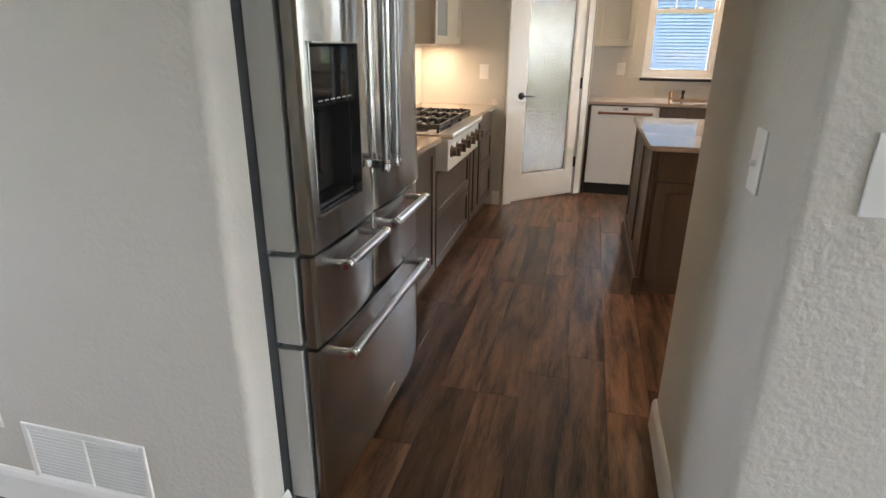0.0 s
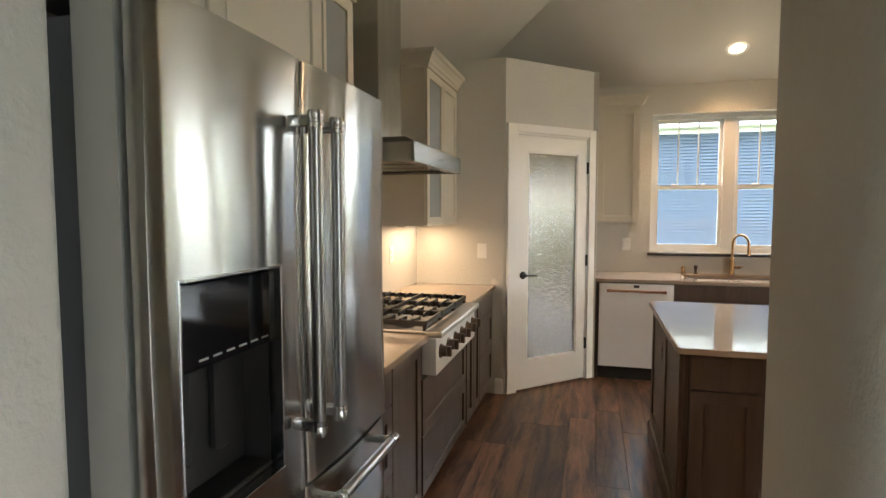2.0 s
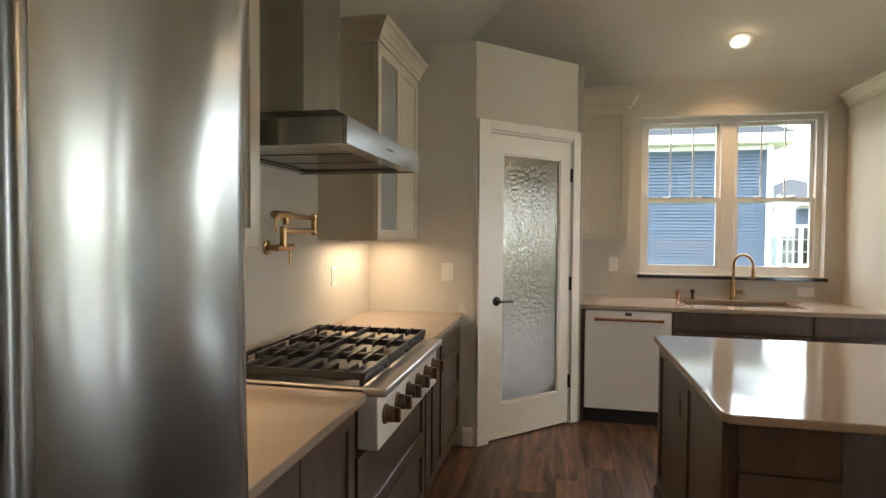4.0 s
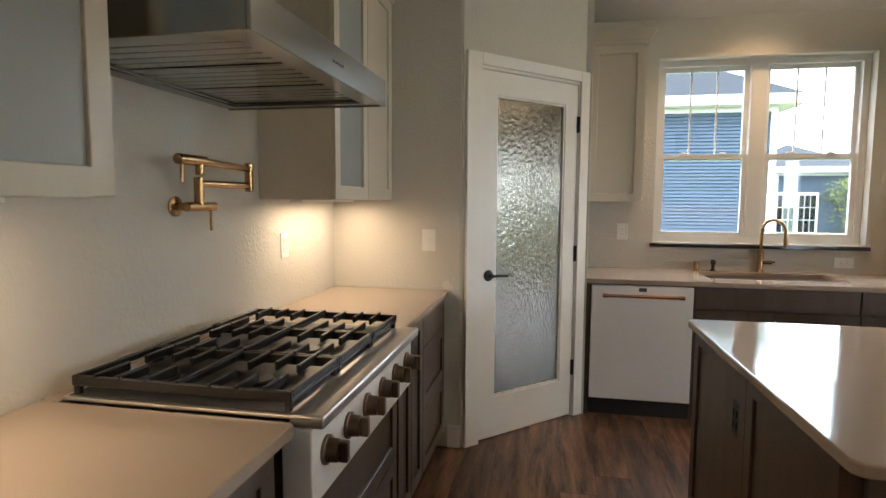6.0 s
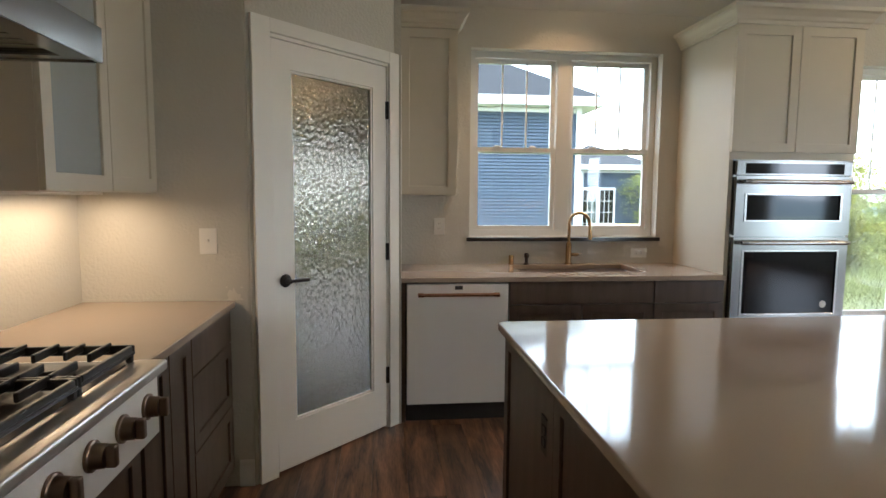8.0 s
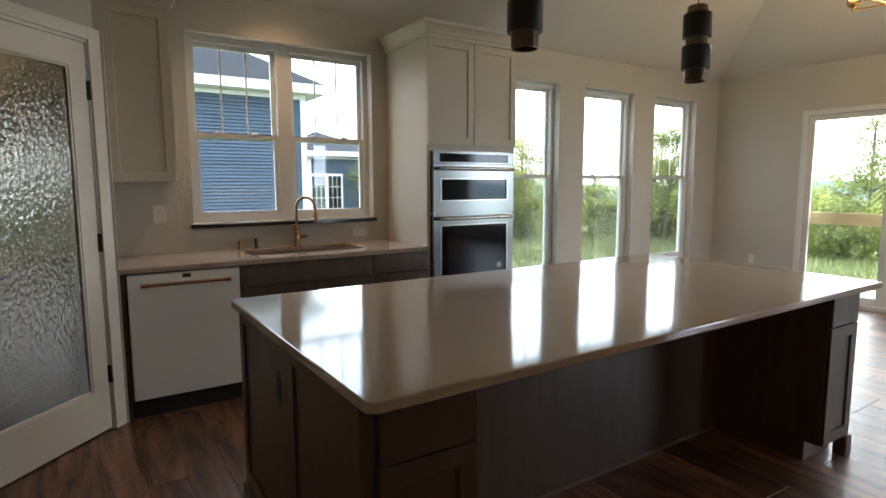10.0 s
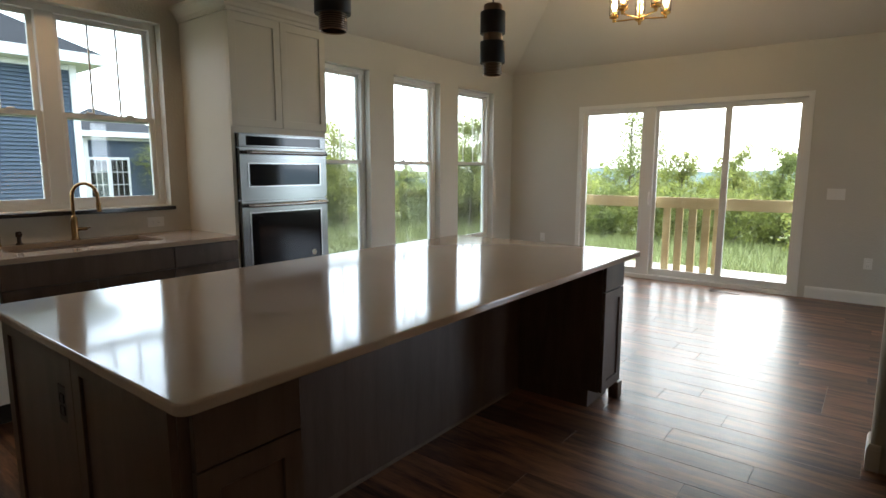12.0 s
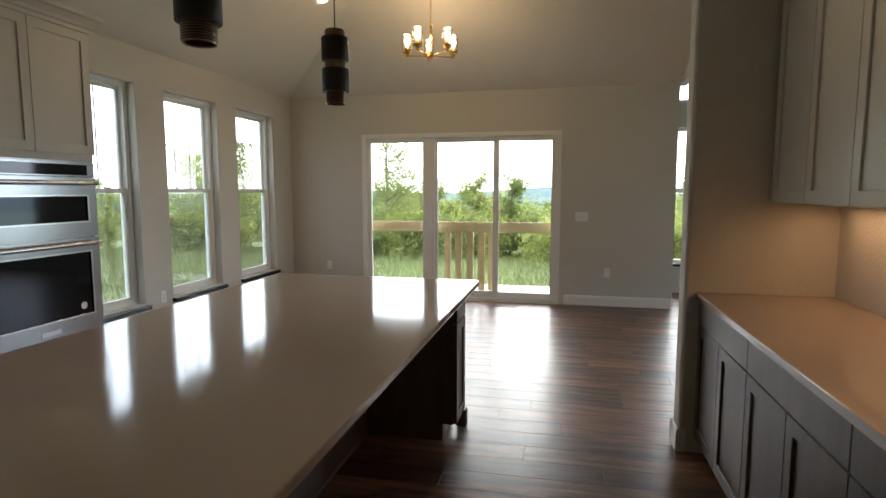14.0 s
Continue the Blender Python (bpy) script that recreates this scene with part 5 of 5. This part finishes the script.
def recessed(x, y, slope_axis, power):
    """A lit recessed light set in a slope of the vault."""
    d = min(x - RX, SY - y, EX - x)
    z = EAVE + RISE * d
    n = Vector((0, -RISE, -1)).normalized()
    r = thing("recessed_light", x, y, z, "lit recessed ceiling light with white trim", "recessed light", "recessed lights")
    c = Vector((x, y, z))
    part("trim_ring", turned(c, n, [(0.060, -0.002), (0.062, 0.006), (0.092, 0.004), (0.098, 0.0005), (0.098, -0.002)], 36), PLASTIC, r, smooth=True)
    part("lamp_face", turned(c + Vector((0.0, 0.0, -0.012)), (0, 0.05, -1), [(0.0, 0.012), (0.035, 0.010), (0.052, 0.0), (0.052, -0.02), (0.0, -0.02)], 30), LED, r, "glowing lamp", smooth=True)
    lamp("recessed_glow", "SPOT", look(c + Vector((0, 0, -0.045)), c + Vector((0, -0.12, -1))), power, (1.0, 0.60, 0.30), radius=0.05, cone=radians(130), blend=1.0)


recessed(1.505, 9.385, "y", 17)
recessed(5.54, 8.46, "y", 15)

# lights under the upper cabinets
for x0, x1, y0, y1, w in ((RX + 0.10, RX + 0.24, 7.66, 8.32, 1.4), (RX + 0.10, RX + 0.24, 5.65, 6.30, 1.3)):
    u = thing("under_cabinet_light", (x0 + x1) / 2, (y0 + y1) / 2, UB - 0.012, "slim lit strip under the upper cabinet", "under-cabinet light", "under-cabinet lights")
    part("housing", box(x0, x0 + 0.06, y0, y1, UB - 0.012, UB - 0.001, 0.002), PLASTIC, u)
    lamp("under_cabinet_glow", "AREA", look(((x0 + x1) / 2, (y0 + y1) / 2, UB - 0.02), ((x0 + x1) / 2 - 0.001, (y0 + y1) / 2, 0.9)), w, (1.0, 0.70, 0.42), size=0.6, size_y=0.05)
u = thing("under_cabinet_light", 2.1, 4.74, 1.392, "slim lit strip under the bar cabinets", "under-cabinet light", "under-cabinet lights")
part("housing", box(0.95, 3.22, 4.70, 4.76, 1.392, 1.404, 0.002), PLASTIC, u)
lamp("under_cabinet_glow", "AREA", look((2.08, 4.76, 1.385), (2.08, 4.761, 0.9)), 2.6, (1.0, 0.52, 0.22), size=2.2, size_y=0.05)

# ---- plates, outlets and vents ----


def plate(name, o, u, n, w, h, style, label, mat=PLASTIC):
    """A wall plate centred on o; u is sideways, n points off the wall."""
    o, u, n = Vector(o), Vector(u), Vector(n)
    p = thing(name, o.x, o.y, o.z, label, "switch" if "switch" in name else "outlet")
    v = n.cross(u)
    bm = bmesh.new()
    obox(bm, o, u, v, n, -w / 2, w / 2, -h / 2, h / 2, 0.0005, 0.0055, 0.002, 2)
    part("cover_plate", bm, mat, p)
    if style == "rocker":
        bm = bmesh.new()
        obox(bm, o, u, v, n, -0.016, 0.016, -0.033, 0.033, 0.0055, 0.0085, 0.0015)
        part("rocker", bm, mat, p)
    elif style == "toggle":
        bm = bmesh.new()
        obox(bm, o, u, v, n, -0.005, 0.005, -0.012, 0.012, 0.0055, 0.0065)
        obox(bm, o, u, v, n, -0.004, 0.004, -0.002, 0.010, 0.0055, 0.018, 0.002)
        part("toggle", bm, mat, p)
        bm = bmesh.new()
        for s in (-0.03, 0.03):
            obox(bm, o, u, v, n, -0.0025, 0.0025, s - 0.0025, s + 0.0025, 0.0055, 0.0062)
        part("screw", bm, mat, p)
    else:
        for s in (-1, 1):
            bm = bmesh.new()
            obox(bm, o, u, v, n, -0.016, 0.016, s * 0.019 - 0.0135, s * 0.019 + 0.0135, 0.0055, 0.0075, 0.003, 2)
            soc = part("socket", bm, mat, p)
            bm = bmesh.new()
            for q in (-0.0065, 0.0065):
                obox(bm, o, u, v, n, q - 0.001, q + 0.001, s * 0.019 - 0.002, s * 0.019 + 0.006, 0.0073, 0.0078)
            part("slot", bm, BLACKMATT, soc)
    return p


plate("light_switch", (-0.565, RETURN_Y, 1.193), X, -Y, 0.078, 0.122, "toggle", "white toggle switch on the pantry wall")
plate("outlet", (RX, 7.80, 1.20), Y, X, 0.074, 0.118, "duplex", "white outlet above the range counter")
plate("outlet", (0.642, SY, 1.19), X, -Y, 0.078, 0.122, "duplex", "white outlet beside the sink window")
plate("outlet", (2.165, SY, 0.992), Z, -Y, 0.074, 0.125, "duplex", "white sideways outlet below the sink window")
plate("light_switch", (EX, 5.81, 1.14), Y, -X, 0.16, 0.118, "rocker", "white switch plate beside the sliding door")
plate("outlet", (EX, 5.48, 0.43), Y, -X, 0.072, 0.116, "duplex", "white outlet low on the dining wall")
plate("outlet", (EX, 9.24, 0.43), Y, -X, 0.072, 0.116, "duplex", "white outlet low by the corner")
plate("outlet", (4.70, SY, 0.45), X, -Y, 0.072, 0.116, "duplex", "white outlet between the tall windows")
plate("light_switch", (0.71, 4.675, 1.180), Y, -X, 0.080, 0.134, "toggle", "white toggle switch on the wall end")
plate("light_switch", (0.865, 4.42, 1.21), X, -Y, 0.12, 0.14, "rocker", "white switch plate on the textured wall")
plate("outlet", (2.62, 4.64, 1.135), X, Y, 0.074, 0.118, "duplex", "white outlet above the bar counter")
plate("outlet", (-1.337, 4.42, 0.345), X, -Y, 0.072, 0.116, "duplex", "white outlet low on the hall wall beside the vent")
plate("outlet", (0.7245, 7.305, 0.70), Y, -X, 0.070, 0.114, "duplex", "black outlet on the island end", BLACKMATT)

vg = thing("return_vent", -1.005, 4.42, 0.21, "white slatted return air grille low on the wall", "vent")
bm = bmesh.new()
vx0, vx1, vz0, vz1 = -1.225, -0.785, 0.095, 0.325
for a, b, c, d in ((vx0, vx0 + 0.02, vz0, vz1), (vx1 - 0.02, vx1, vz0, vz1), (vx0 + 0.02, vx1 - 0.02, vz0, vz0 + 0.02), (vx0 + 0.02, vx1 - 0.02, vz1 - 0.02, vz1), (-1.012, -0.998, vz0 + 0.02, vz1 - 0.02)):
    bx(bm, a, b, 4.412, 4.4195, c, d, 0.002)
part("frame", bm, TRIM, vg)
part("backing", box(vx0 + 0.015, vx1 - 0.015, 4.4185, 4.4198, vz0 + 0.015, vz1 - 0.015), TRIM, vg)
for k in range(15):
    z = vz0 + 0.024 + k * 0.0126
    bm = bmesh.new()
    o = (0, 4.4182, z)
    obox(bm, o, X, Vector((0, -0.55, 0.83)), Vector((0, -0.83, -0.55)), vx0 + 0.02, vx1 - 0.02, 0.0, 0.0115, -0.0006, 0.0006)
    part("slat", bm, TRIM, vg)

fv = thing("floor_vent", 7.10, 6.75, 0.0, "brown metal floor register by the sliding door", "vent")
bm = bmesh.new()
for k in range(9):
    bx(bm, 7.06, 7.15, 6.60 + k * 0.036, 6.622 + k * 0.036, 0.002, 0.006)
bx(bm, 7.05, 7.06, 6.59, 6.92, 0.002, 0.007)
bx(bm, 7.15, 7.16, 6.59, 6.92, 0.002, 0.007)
part("grille", bm, BRONZE, fv)

# ---- guard rail outside the sliding door ----
gr = thing("guard_rail", 7.62, 7.4, 0.0, "pale lumber guard rail outside the sliding door", "railing")
part("top_board", box(7.60, 7.638, 5.85, 8.95, 0.905, 1.045, 0.004), LUMBER, gr)
for yy in (7.60, 7.445, 7.285, 7.125):
    part("baluster", box(7.64, 7.678, yy - 0.044, yy + 0.044, 0.02, 0.99, 0.003), LUMBER, gr)
part("post", box(7.64, 7.73, 6.97, 7.035, -0.6, 0.99, 0.003), LUMBER, gr)
part("bottom_board", box(7.60, 7.638, 5.85, 8.95, -0.42, -0.29, 0.004), LUMBER, gr)

# ---- outdoors ----
GZ = -0.75


def ground():
    bm = bmesh.new()
    ring = [(0, 0)]
    verts = []
    for r in (14, 30, 60, 120, 300, 900, 3000):
        verts.append([])
        for k in range(48):
            a = 2 * math.pi * k / 48
            x, y = 3 + r * math.cos(a), 5 + r * math.sin(a)
            fall = -4.5 * max(0.0, min(1.0, (x - 16) / 60)) - 6 * max(0.0, min(1.0, (x - 90) / 200))
            verts[-1].append(bm.verts.new((x, y, GZ + fall)))
    bm.faces.new(verts[0])
    for a, b in zip(verts, verts[1:]):
        for k in range(48):
            j = (k + 1) % 48
            bm.faces.new((a[k], a[j], b[j], b[k]))
    return bm


solid("ground", ground(), GRASS, "green meadow falling away behind the house", "ground", smooth=True)


def neighbour(name, x0, x1, y0, y1, eave, ridge, windows, label):
    h = thing(name, (x0 + x1) / 2, (y0 + y1) / 2, GZ, label, "house")
    bm = bmesh.new()
    part("wall", box(x0 + 0.03, x1 - 0.03, y0 + 0.03, y1, GZ, eave), SIDING, h)
    n = int((eave - GZ) / 0.082)
    bm = bmesh.new()
    for k in range(n):
        z = GZ + k * 0.082
        vs = [bm.verts.new(p) for p in ((x0, y0 - 0.027, z), (x1, y0 - 0.027, z), (x1, y0 + 0.018, z + 0.086), (x0, y0 + 0.018, z + 0.086), (x0, y0 + 0.03, z), (x1, y0 + 0.03, z))]
        bm.faces.new(vs[:4]), bm.faces.new((vs[0], vs[1], vs[5], vs[4]))
    part("siding", bm, SIDING, h, "lapped blue siding")
    bm = bmesh.new()
    bx(bm, x0 - 0.02, x0 + 0.12, y0 - 0.045, y0 + 0.03, GZ, eave - 0.1)
    bx(bm, x1 - 0.12, x1 + 0.02, y0 - 0.045, y0 + 0.03, GZ, eave - 0.1)
    part("corner_board", bm, SIDING_TRIM, h)
    o = 0.45
    part("fascia", box(x0 - o, x1 + o, y0 - o, y1 + o, eave - 0.12, eave + 0.1), SIDING_TRIM, h)
    bm = bmesh.new()
    bx(bm, x0 - 0.02, x1 + 0.02, y0 - 0.025, y0 + 0.02, eave - 0.24, eave - 0.13)
    part("frieze", bm, SIDING_TRIM, h)
    bm = bmesh.new()
    base = [bm.verts.new((x, y, eave + 0.1)) for x, y in ((x0 - o, y0 - o), (x1 + o, y0 - o), (x1 + o, y1 + o), (x0 - o, y1 + o))]
    ym = (y0 + y1) / 2
    w = (y1 - y0) / 2
    a, b = bm.verts.new((min(x0 + w, (x0 + x1) / 2 - 0.1), ym, ridge)), bm.verts.new((max(x1 - w, (x0 + x1) / 2 + 0.1), ym, ridge))
    bm.faces.new((base[0], base[1], b, a)), bm.faces.new((base[1], base[2], b)), bm.faces.new((base[2], base[3], a, b)), bm.faces.new((base[3], base[0], a))
    bm.faces.new(base)
    part("roof", bm, SHINGLE, h, "grey shingle roof")
    for wx0, wx1, wz0, wz1, nx, nz in windows:
        wob = part("window", box(wx0 - 0.08, wx1 + 0.08, y0 - 0.05, y0 + 0.01, wz0 - 0.08, wz1 + 0.1), SIDING_TRIM, h)
        for i in range(nx):
            for j in range(nz):
                a0 = wx0 + (wx1 - wx0) * i / nx + 0.013
                a1 = wx0 + (wx1 - wx0) * (i + 1) / nx - 0.013
                b0 = wz0 + (wz1 - wz0) * j / nz + 0.013
                b1 = wz0 + (wz1 - wz0) * (j + 1) / nz - 0.013
                part("pane", box(a0, a1, y0 - 0.058, y0 - 0.051, b0, b1), BLACK, wob)
    return h


neighbour("house", -9.0, 5.15, 19.6, 29.0, 3.75, 6.9, [], "blue sided neighbouring house with a grey hip roof")
neighbour("house", 8.9, 11.9, 30.0, 36.0, 2.75, 4.0, [(9.02, 9.66, -0.25, 1.75, 3, 4), (9.80, 10.44, -0.25, 1.75, 3, 4)], "smaller blue house with white trimmed windows farther off")
fb = thing("deck_rail", 10.4, 27.5, GZ, "pale lumber deck rail before the far house", "railing")
part("top_board", box(8.4, 12.2, 27.45, 27.5, 0.25, 0.36), LUMBER, fb)
for k in range(9):
    part("baluster", box(8.5 + k * 0.42, 8.58 + k * 0.42, 27.46, 27.49, GZ, 0.26), LUMBER, fb)


def leaves(rng, centres, radii, count, size):
    """Many small leaves scattered about the clump centres."""
    k = rng.integers(0, len(centres), count)
    d = rng.normal(size=(count, 3))
    d /= np.linalg.norm(d, axis=1)[:, None]
    p = centres[k] + d * (radii[k] * rng.uniform(0.25, 1.0, count) ** 0.6)[:, None]
    a = rng.normal(size=(count, 3))
    a /= np.linalg.norm(a, axis=1)[:, None]
    b = np.cross(a, rng.normal(size=(count, 3)))
    b /= np.linalg.norm(b, axis=1)[:, None]
    s = (size * rng.uniform(0.6, 1.4, count))[:, None]
    v = np.stack([p - a * s, p + b * s * 0.45, p + a * s, p - b * s * 0.45], 1).reshape(-1, 3)
    return v


def leaf_mesh(name, v, mat):
    n = len(v) // 4
    me = bpy.data.meshes.new(name)
    me.from_pydata(v.tolist(), [], np.arange(4 * n).reshape(n, 4).tolist())
    me.materials.append(mat)
    return me


def tree(name, x, y, z, height, spread, seed, mat, label, count=3200, size=0.13, low=0.25):
    rng = np.random.default_rng(seed)
    t = thing(name, x, y, z, label, "tree" if name == "tree" else "shrub")
    bm = bmesh.new()
    r0 = 0.010 * height + 0.015
    lean = rng.uniform(-0.06, 0.06, 2) * height
    trunk = [(x + lean[0] * f ** 2, y + lean[1] * f ** 2, z + height * f * 0.86) for f in (0, 0.2, 0.4, 0.6, 0.8, 1.0)]
    lathe(bm, trunk[0], Vector(trunk[2]) - Vector(trunk[0]), [(r0 * 1.3, -0.1), (r0, 0.3), (r0 * 0.75, (Vector(trunk[2]) - Vector(trunk[0])).length)], 8)
    tube(bm, trunk[2:], r0 * 0.5, 6)
    cs, rs = [], []
    for i in range(26):
        f = rng.uniform(low, 1.0)
        a = rng.uniform(0, 2 * math.pi)
        k = min(int(f * 5), 4)
        base = Vector(trunk[k]).lerp(Vector(trunk[k + 1]), f * 5 - k)
        reach = spread * rng.uniform(0.35, 1.0) * (1.15 - 0.75 * f)
        tip = base + Vector((math.cos(a) * reach, math.sin(a) * reach, reach * rng.uniform(0.3, 0.8)))
        tube(bm, [base, base.lerp(tip, 0.5) + Vector((0, 0, 0.05 * reach)), tip], r0 * 0.22, 5)
        for g in (0.45, 0.65, 0.8, 0.95, 1.05, 1.12):
            cs.append(base.lerp(tip, g) + Vector(rng.normal(0, 0.16 * reach + 0.05, 3)))
            rs.append(spread * rng.uniform(0.10, 0.30))
    cs.append(Vector(trunk[-1])), rs.append(spread * 0.2)
    part("trunk", bm, BARK, t)
    v = leaves(rng, np.array([c[:] for c in cs]) - np.array((x, y, z)), np.array(rs), count, size)
    ob = new("crown", leaf_mesh("crown", v, mat))
    ob.parent = t
    return t


def fall(x):
    return GZ - 4.5 * max(0.0, min(1.0, (x - 16) / 60)) - 6 * max(0.0, min(1.0, (x - 90) / 200))


rng = np.random.default_rng(11)
TREES = [(18.8, 12.1, 4.8, 1.6), (19.3, 10.6, 3.3, 1.0), (19.8, 9.1, 3.1, 1.1), (20.0, 7.9, 3.3, 1.1), (24.0, 12.9, 3.2, 1.5), (18.5, 15.2, 3.9, 1.4), (16.5, 17.0, 4.4, 1.4), (20.0, 20.5, 4.8, 1.8), (14.5, 22.0, 4.0, 1.7), (12.0, 28.5, 3.6, 2.0), (18.0, 28.0, 4.6, 2.2), (25.0, 17.5, 4.0, 1.8), (24.0, 1.0, 3.6, 1.8), (29.0, 24.0, 4.8, 2.2), (22.5, 3.2, 3.3, 1.5)]
for i, (x, y, h, s) in enumerate(TREES):
    tree("tree", x, y, fall(x) - 0.05, h, s, 100 + i, LEAF if i % 3 else LEAF_DARK, "young leafy green tree beyond the meadow" if h < 4.5 else "tall leafy green tree beyond the meadow", (7600, 5200, 8600, 8000)[i] if i < 4 else 8600, 0.042)
for i in range(30):
    a = rng.uniform(-0.25, 1.25)
    r = rng.uniform(16, 24)
    x, y = 6 + r * math.cos(a), 6.5 + r * math.sin(a)
    tree("shrub", x, y, fall(x) - 0.05, rng.uniform(1.1, 1.8), rng.uniform(1.1, 1.6), 300 + i, LEAF if i % 2 else LEAF_DARK, "dense green shrub at the meadow's edge", 3600, 0.065, 0.05)

for i in range(16):
    x, y = rng.uniform(16.5, 19.5), 2.0 + i * 0.85 + rng.uniform(-0.3, 0.3)
    tree("shrub", x, y, fall(x) - 0.05, rng.uniform(1.2, 1.9), rng.uniform(1.0, 1.5), 400 + i, LEAF if i % 3 else LEAF_DARK, "dense green shrub at the meadow's edge", 4200, 0.05, 0.05)


def woods():
    """Far woods as one belt of leaf clumps."""
    r2 = np.random.default_rng(5)
    cs, rs = [], []
    for i in range(700):
        a = r2.uniform(-0.5, 1.5)
        r = r2.uniform(40, 75)
        x, y = 6 + r * math.cos(a), 6.5 + r * math.sin(a)
        cs.append((x, y, fall(x) + r2.uniform(0.3, 3.4))), rs.append(r2.uniform(0.9, 1.9))
    return leaves(r2, np.array(cs), np.array(rs), 42000, 0.34)


tagged(new("far_woods", leaf_mesh("far_woods", woods(), LEAF_DARK)), "belt of green woods in the distance", "woods", "", "stuff")


def meadow():
    """Grass blades over the near meadow."""
    r2 = np.random.default_rng(9)
    n = 60000
    x = r2.uniform(7.9, 24, n)
    y = r2.uniform(2, 24, n)
    z = np.array([fall(v) for v in x])
    h = r2.uniform(0.12, 0.38, n) * np.clip((x - 7.2) / 5, 0.35, 1)
    a = r2.uniform(0, 2 * math.pi, n)
    w = 0.012
    p = np.stack([x, y, z], 1)
    s = np.stack([np.cos(a) * w, np.sin(a) * w, np.zeros(n)], 1)
    t = p + np.stack([r2.normal(0, 0.1, n), r2.normal(0, 0.1, n), h], 1)
    v = np.stack([p - s, p + s, t], 1).reshape(-1, 3)
    me = bpy.data.meshes.new("meadow")
    me.from_pydata(v.tolist(), [], np.arange(3 * n).reshape(n, 3).tolist())
    me.materials.append(BLADE)
    return me


tagged(new("meadow_grass", meadow()), "tall green meadow grass", "grass", "", "stuff")
# far hill ridges; their haze is only in the HILL colour
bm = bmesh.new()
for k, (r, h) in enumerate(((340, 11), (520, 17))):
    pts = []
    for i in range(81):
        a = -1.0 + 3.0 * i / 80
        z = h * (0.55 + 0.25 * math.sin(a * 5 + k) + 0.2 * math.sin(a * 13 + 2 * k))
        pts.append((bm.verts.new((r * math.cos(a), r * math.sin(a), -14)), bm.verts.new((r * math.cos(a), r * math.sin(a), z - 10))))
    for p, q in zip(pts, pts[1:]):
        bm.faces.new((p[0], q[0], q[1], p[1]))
solid("backdrop", bm, HILL, "wooded hills on the horizon, haze put into their colour", "hills")
bm = bmesh.new()
vs = [bm.verts.new(p) for p in ((150, -40, -10.6), (320, -80, -10.6), (320, 40, -10.6), (150, 10, -10.6))]
bm.faces.new(vs)
solid("water", bm, WATER, "pale strip of water in the distance", "water")

# ---- floor planks ----
PW, PL = 0.178, 1.22
r3 = random.Random(4)
shapes = {}


def plank_mesh(length):
    key = round(length, 2)
    if key not in shapes:
        bm = box(0.0, PW - 0.0012, 0.0, key - 0.0012, -0.0115, 0.0)
        es = [e for e in bm.edges if all(v.co.z > -0.001 for v in e.verts)]
        bmesh.ops.bevel(bm, geom=es, offset=0.0009, segments=1, affect="EDGES")
        shapes[key] = finish(bm, "plank", FLOORWOOD)
    return shapes[key]


rest = bmesh.new()
near = 0
i = 0
x = -3.2
while x < 8.6:
    y = -0.3 - r3.choice((0.0, 0.2, 0.4, 0.6, 0.8, 1.0))
    while y < SY:
        a, b = max(y, -0.3), min(y + PL, SY)
        if b - a > 0.05:
            own = -0.75 < x < 5.2 and b > 4.0 and a < 9.2
            if own and near < 300:
                ob = new("plank", plank_mesh(b - a))
                ob.parent = floor
                ob.location = (x, a, 0.0)
                near += 1
            else:
                bx(rest, x, x + PW - 0.0016, a, a + (b - a) - 0.0016, -0.0115, 0.0)
        y += PL
    x += PW
ob = new("planks", finish(rest, "planks", FLOORWOOD))
ob.parent = floor
tagged(ob, kind="stuff")
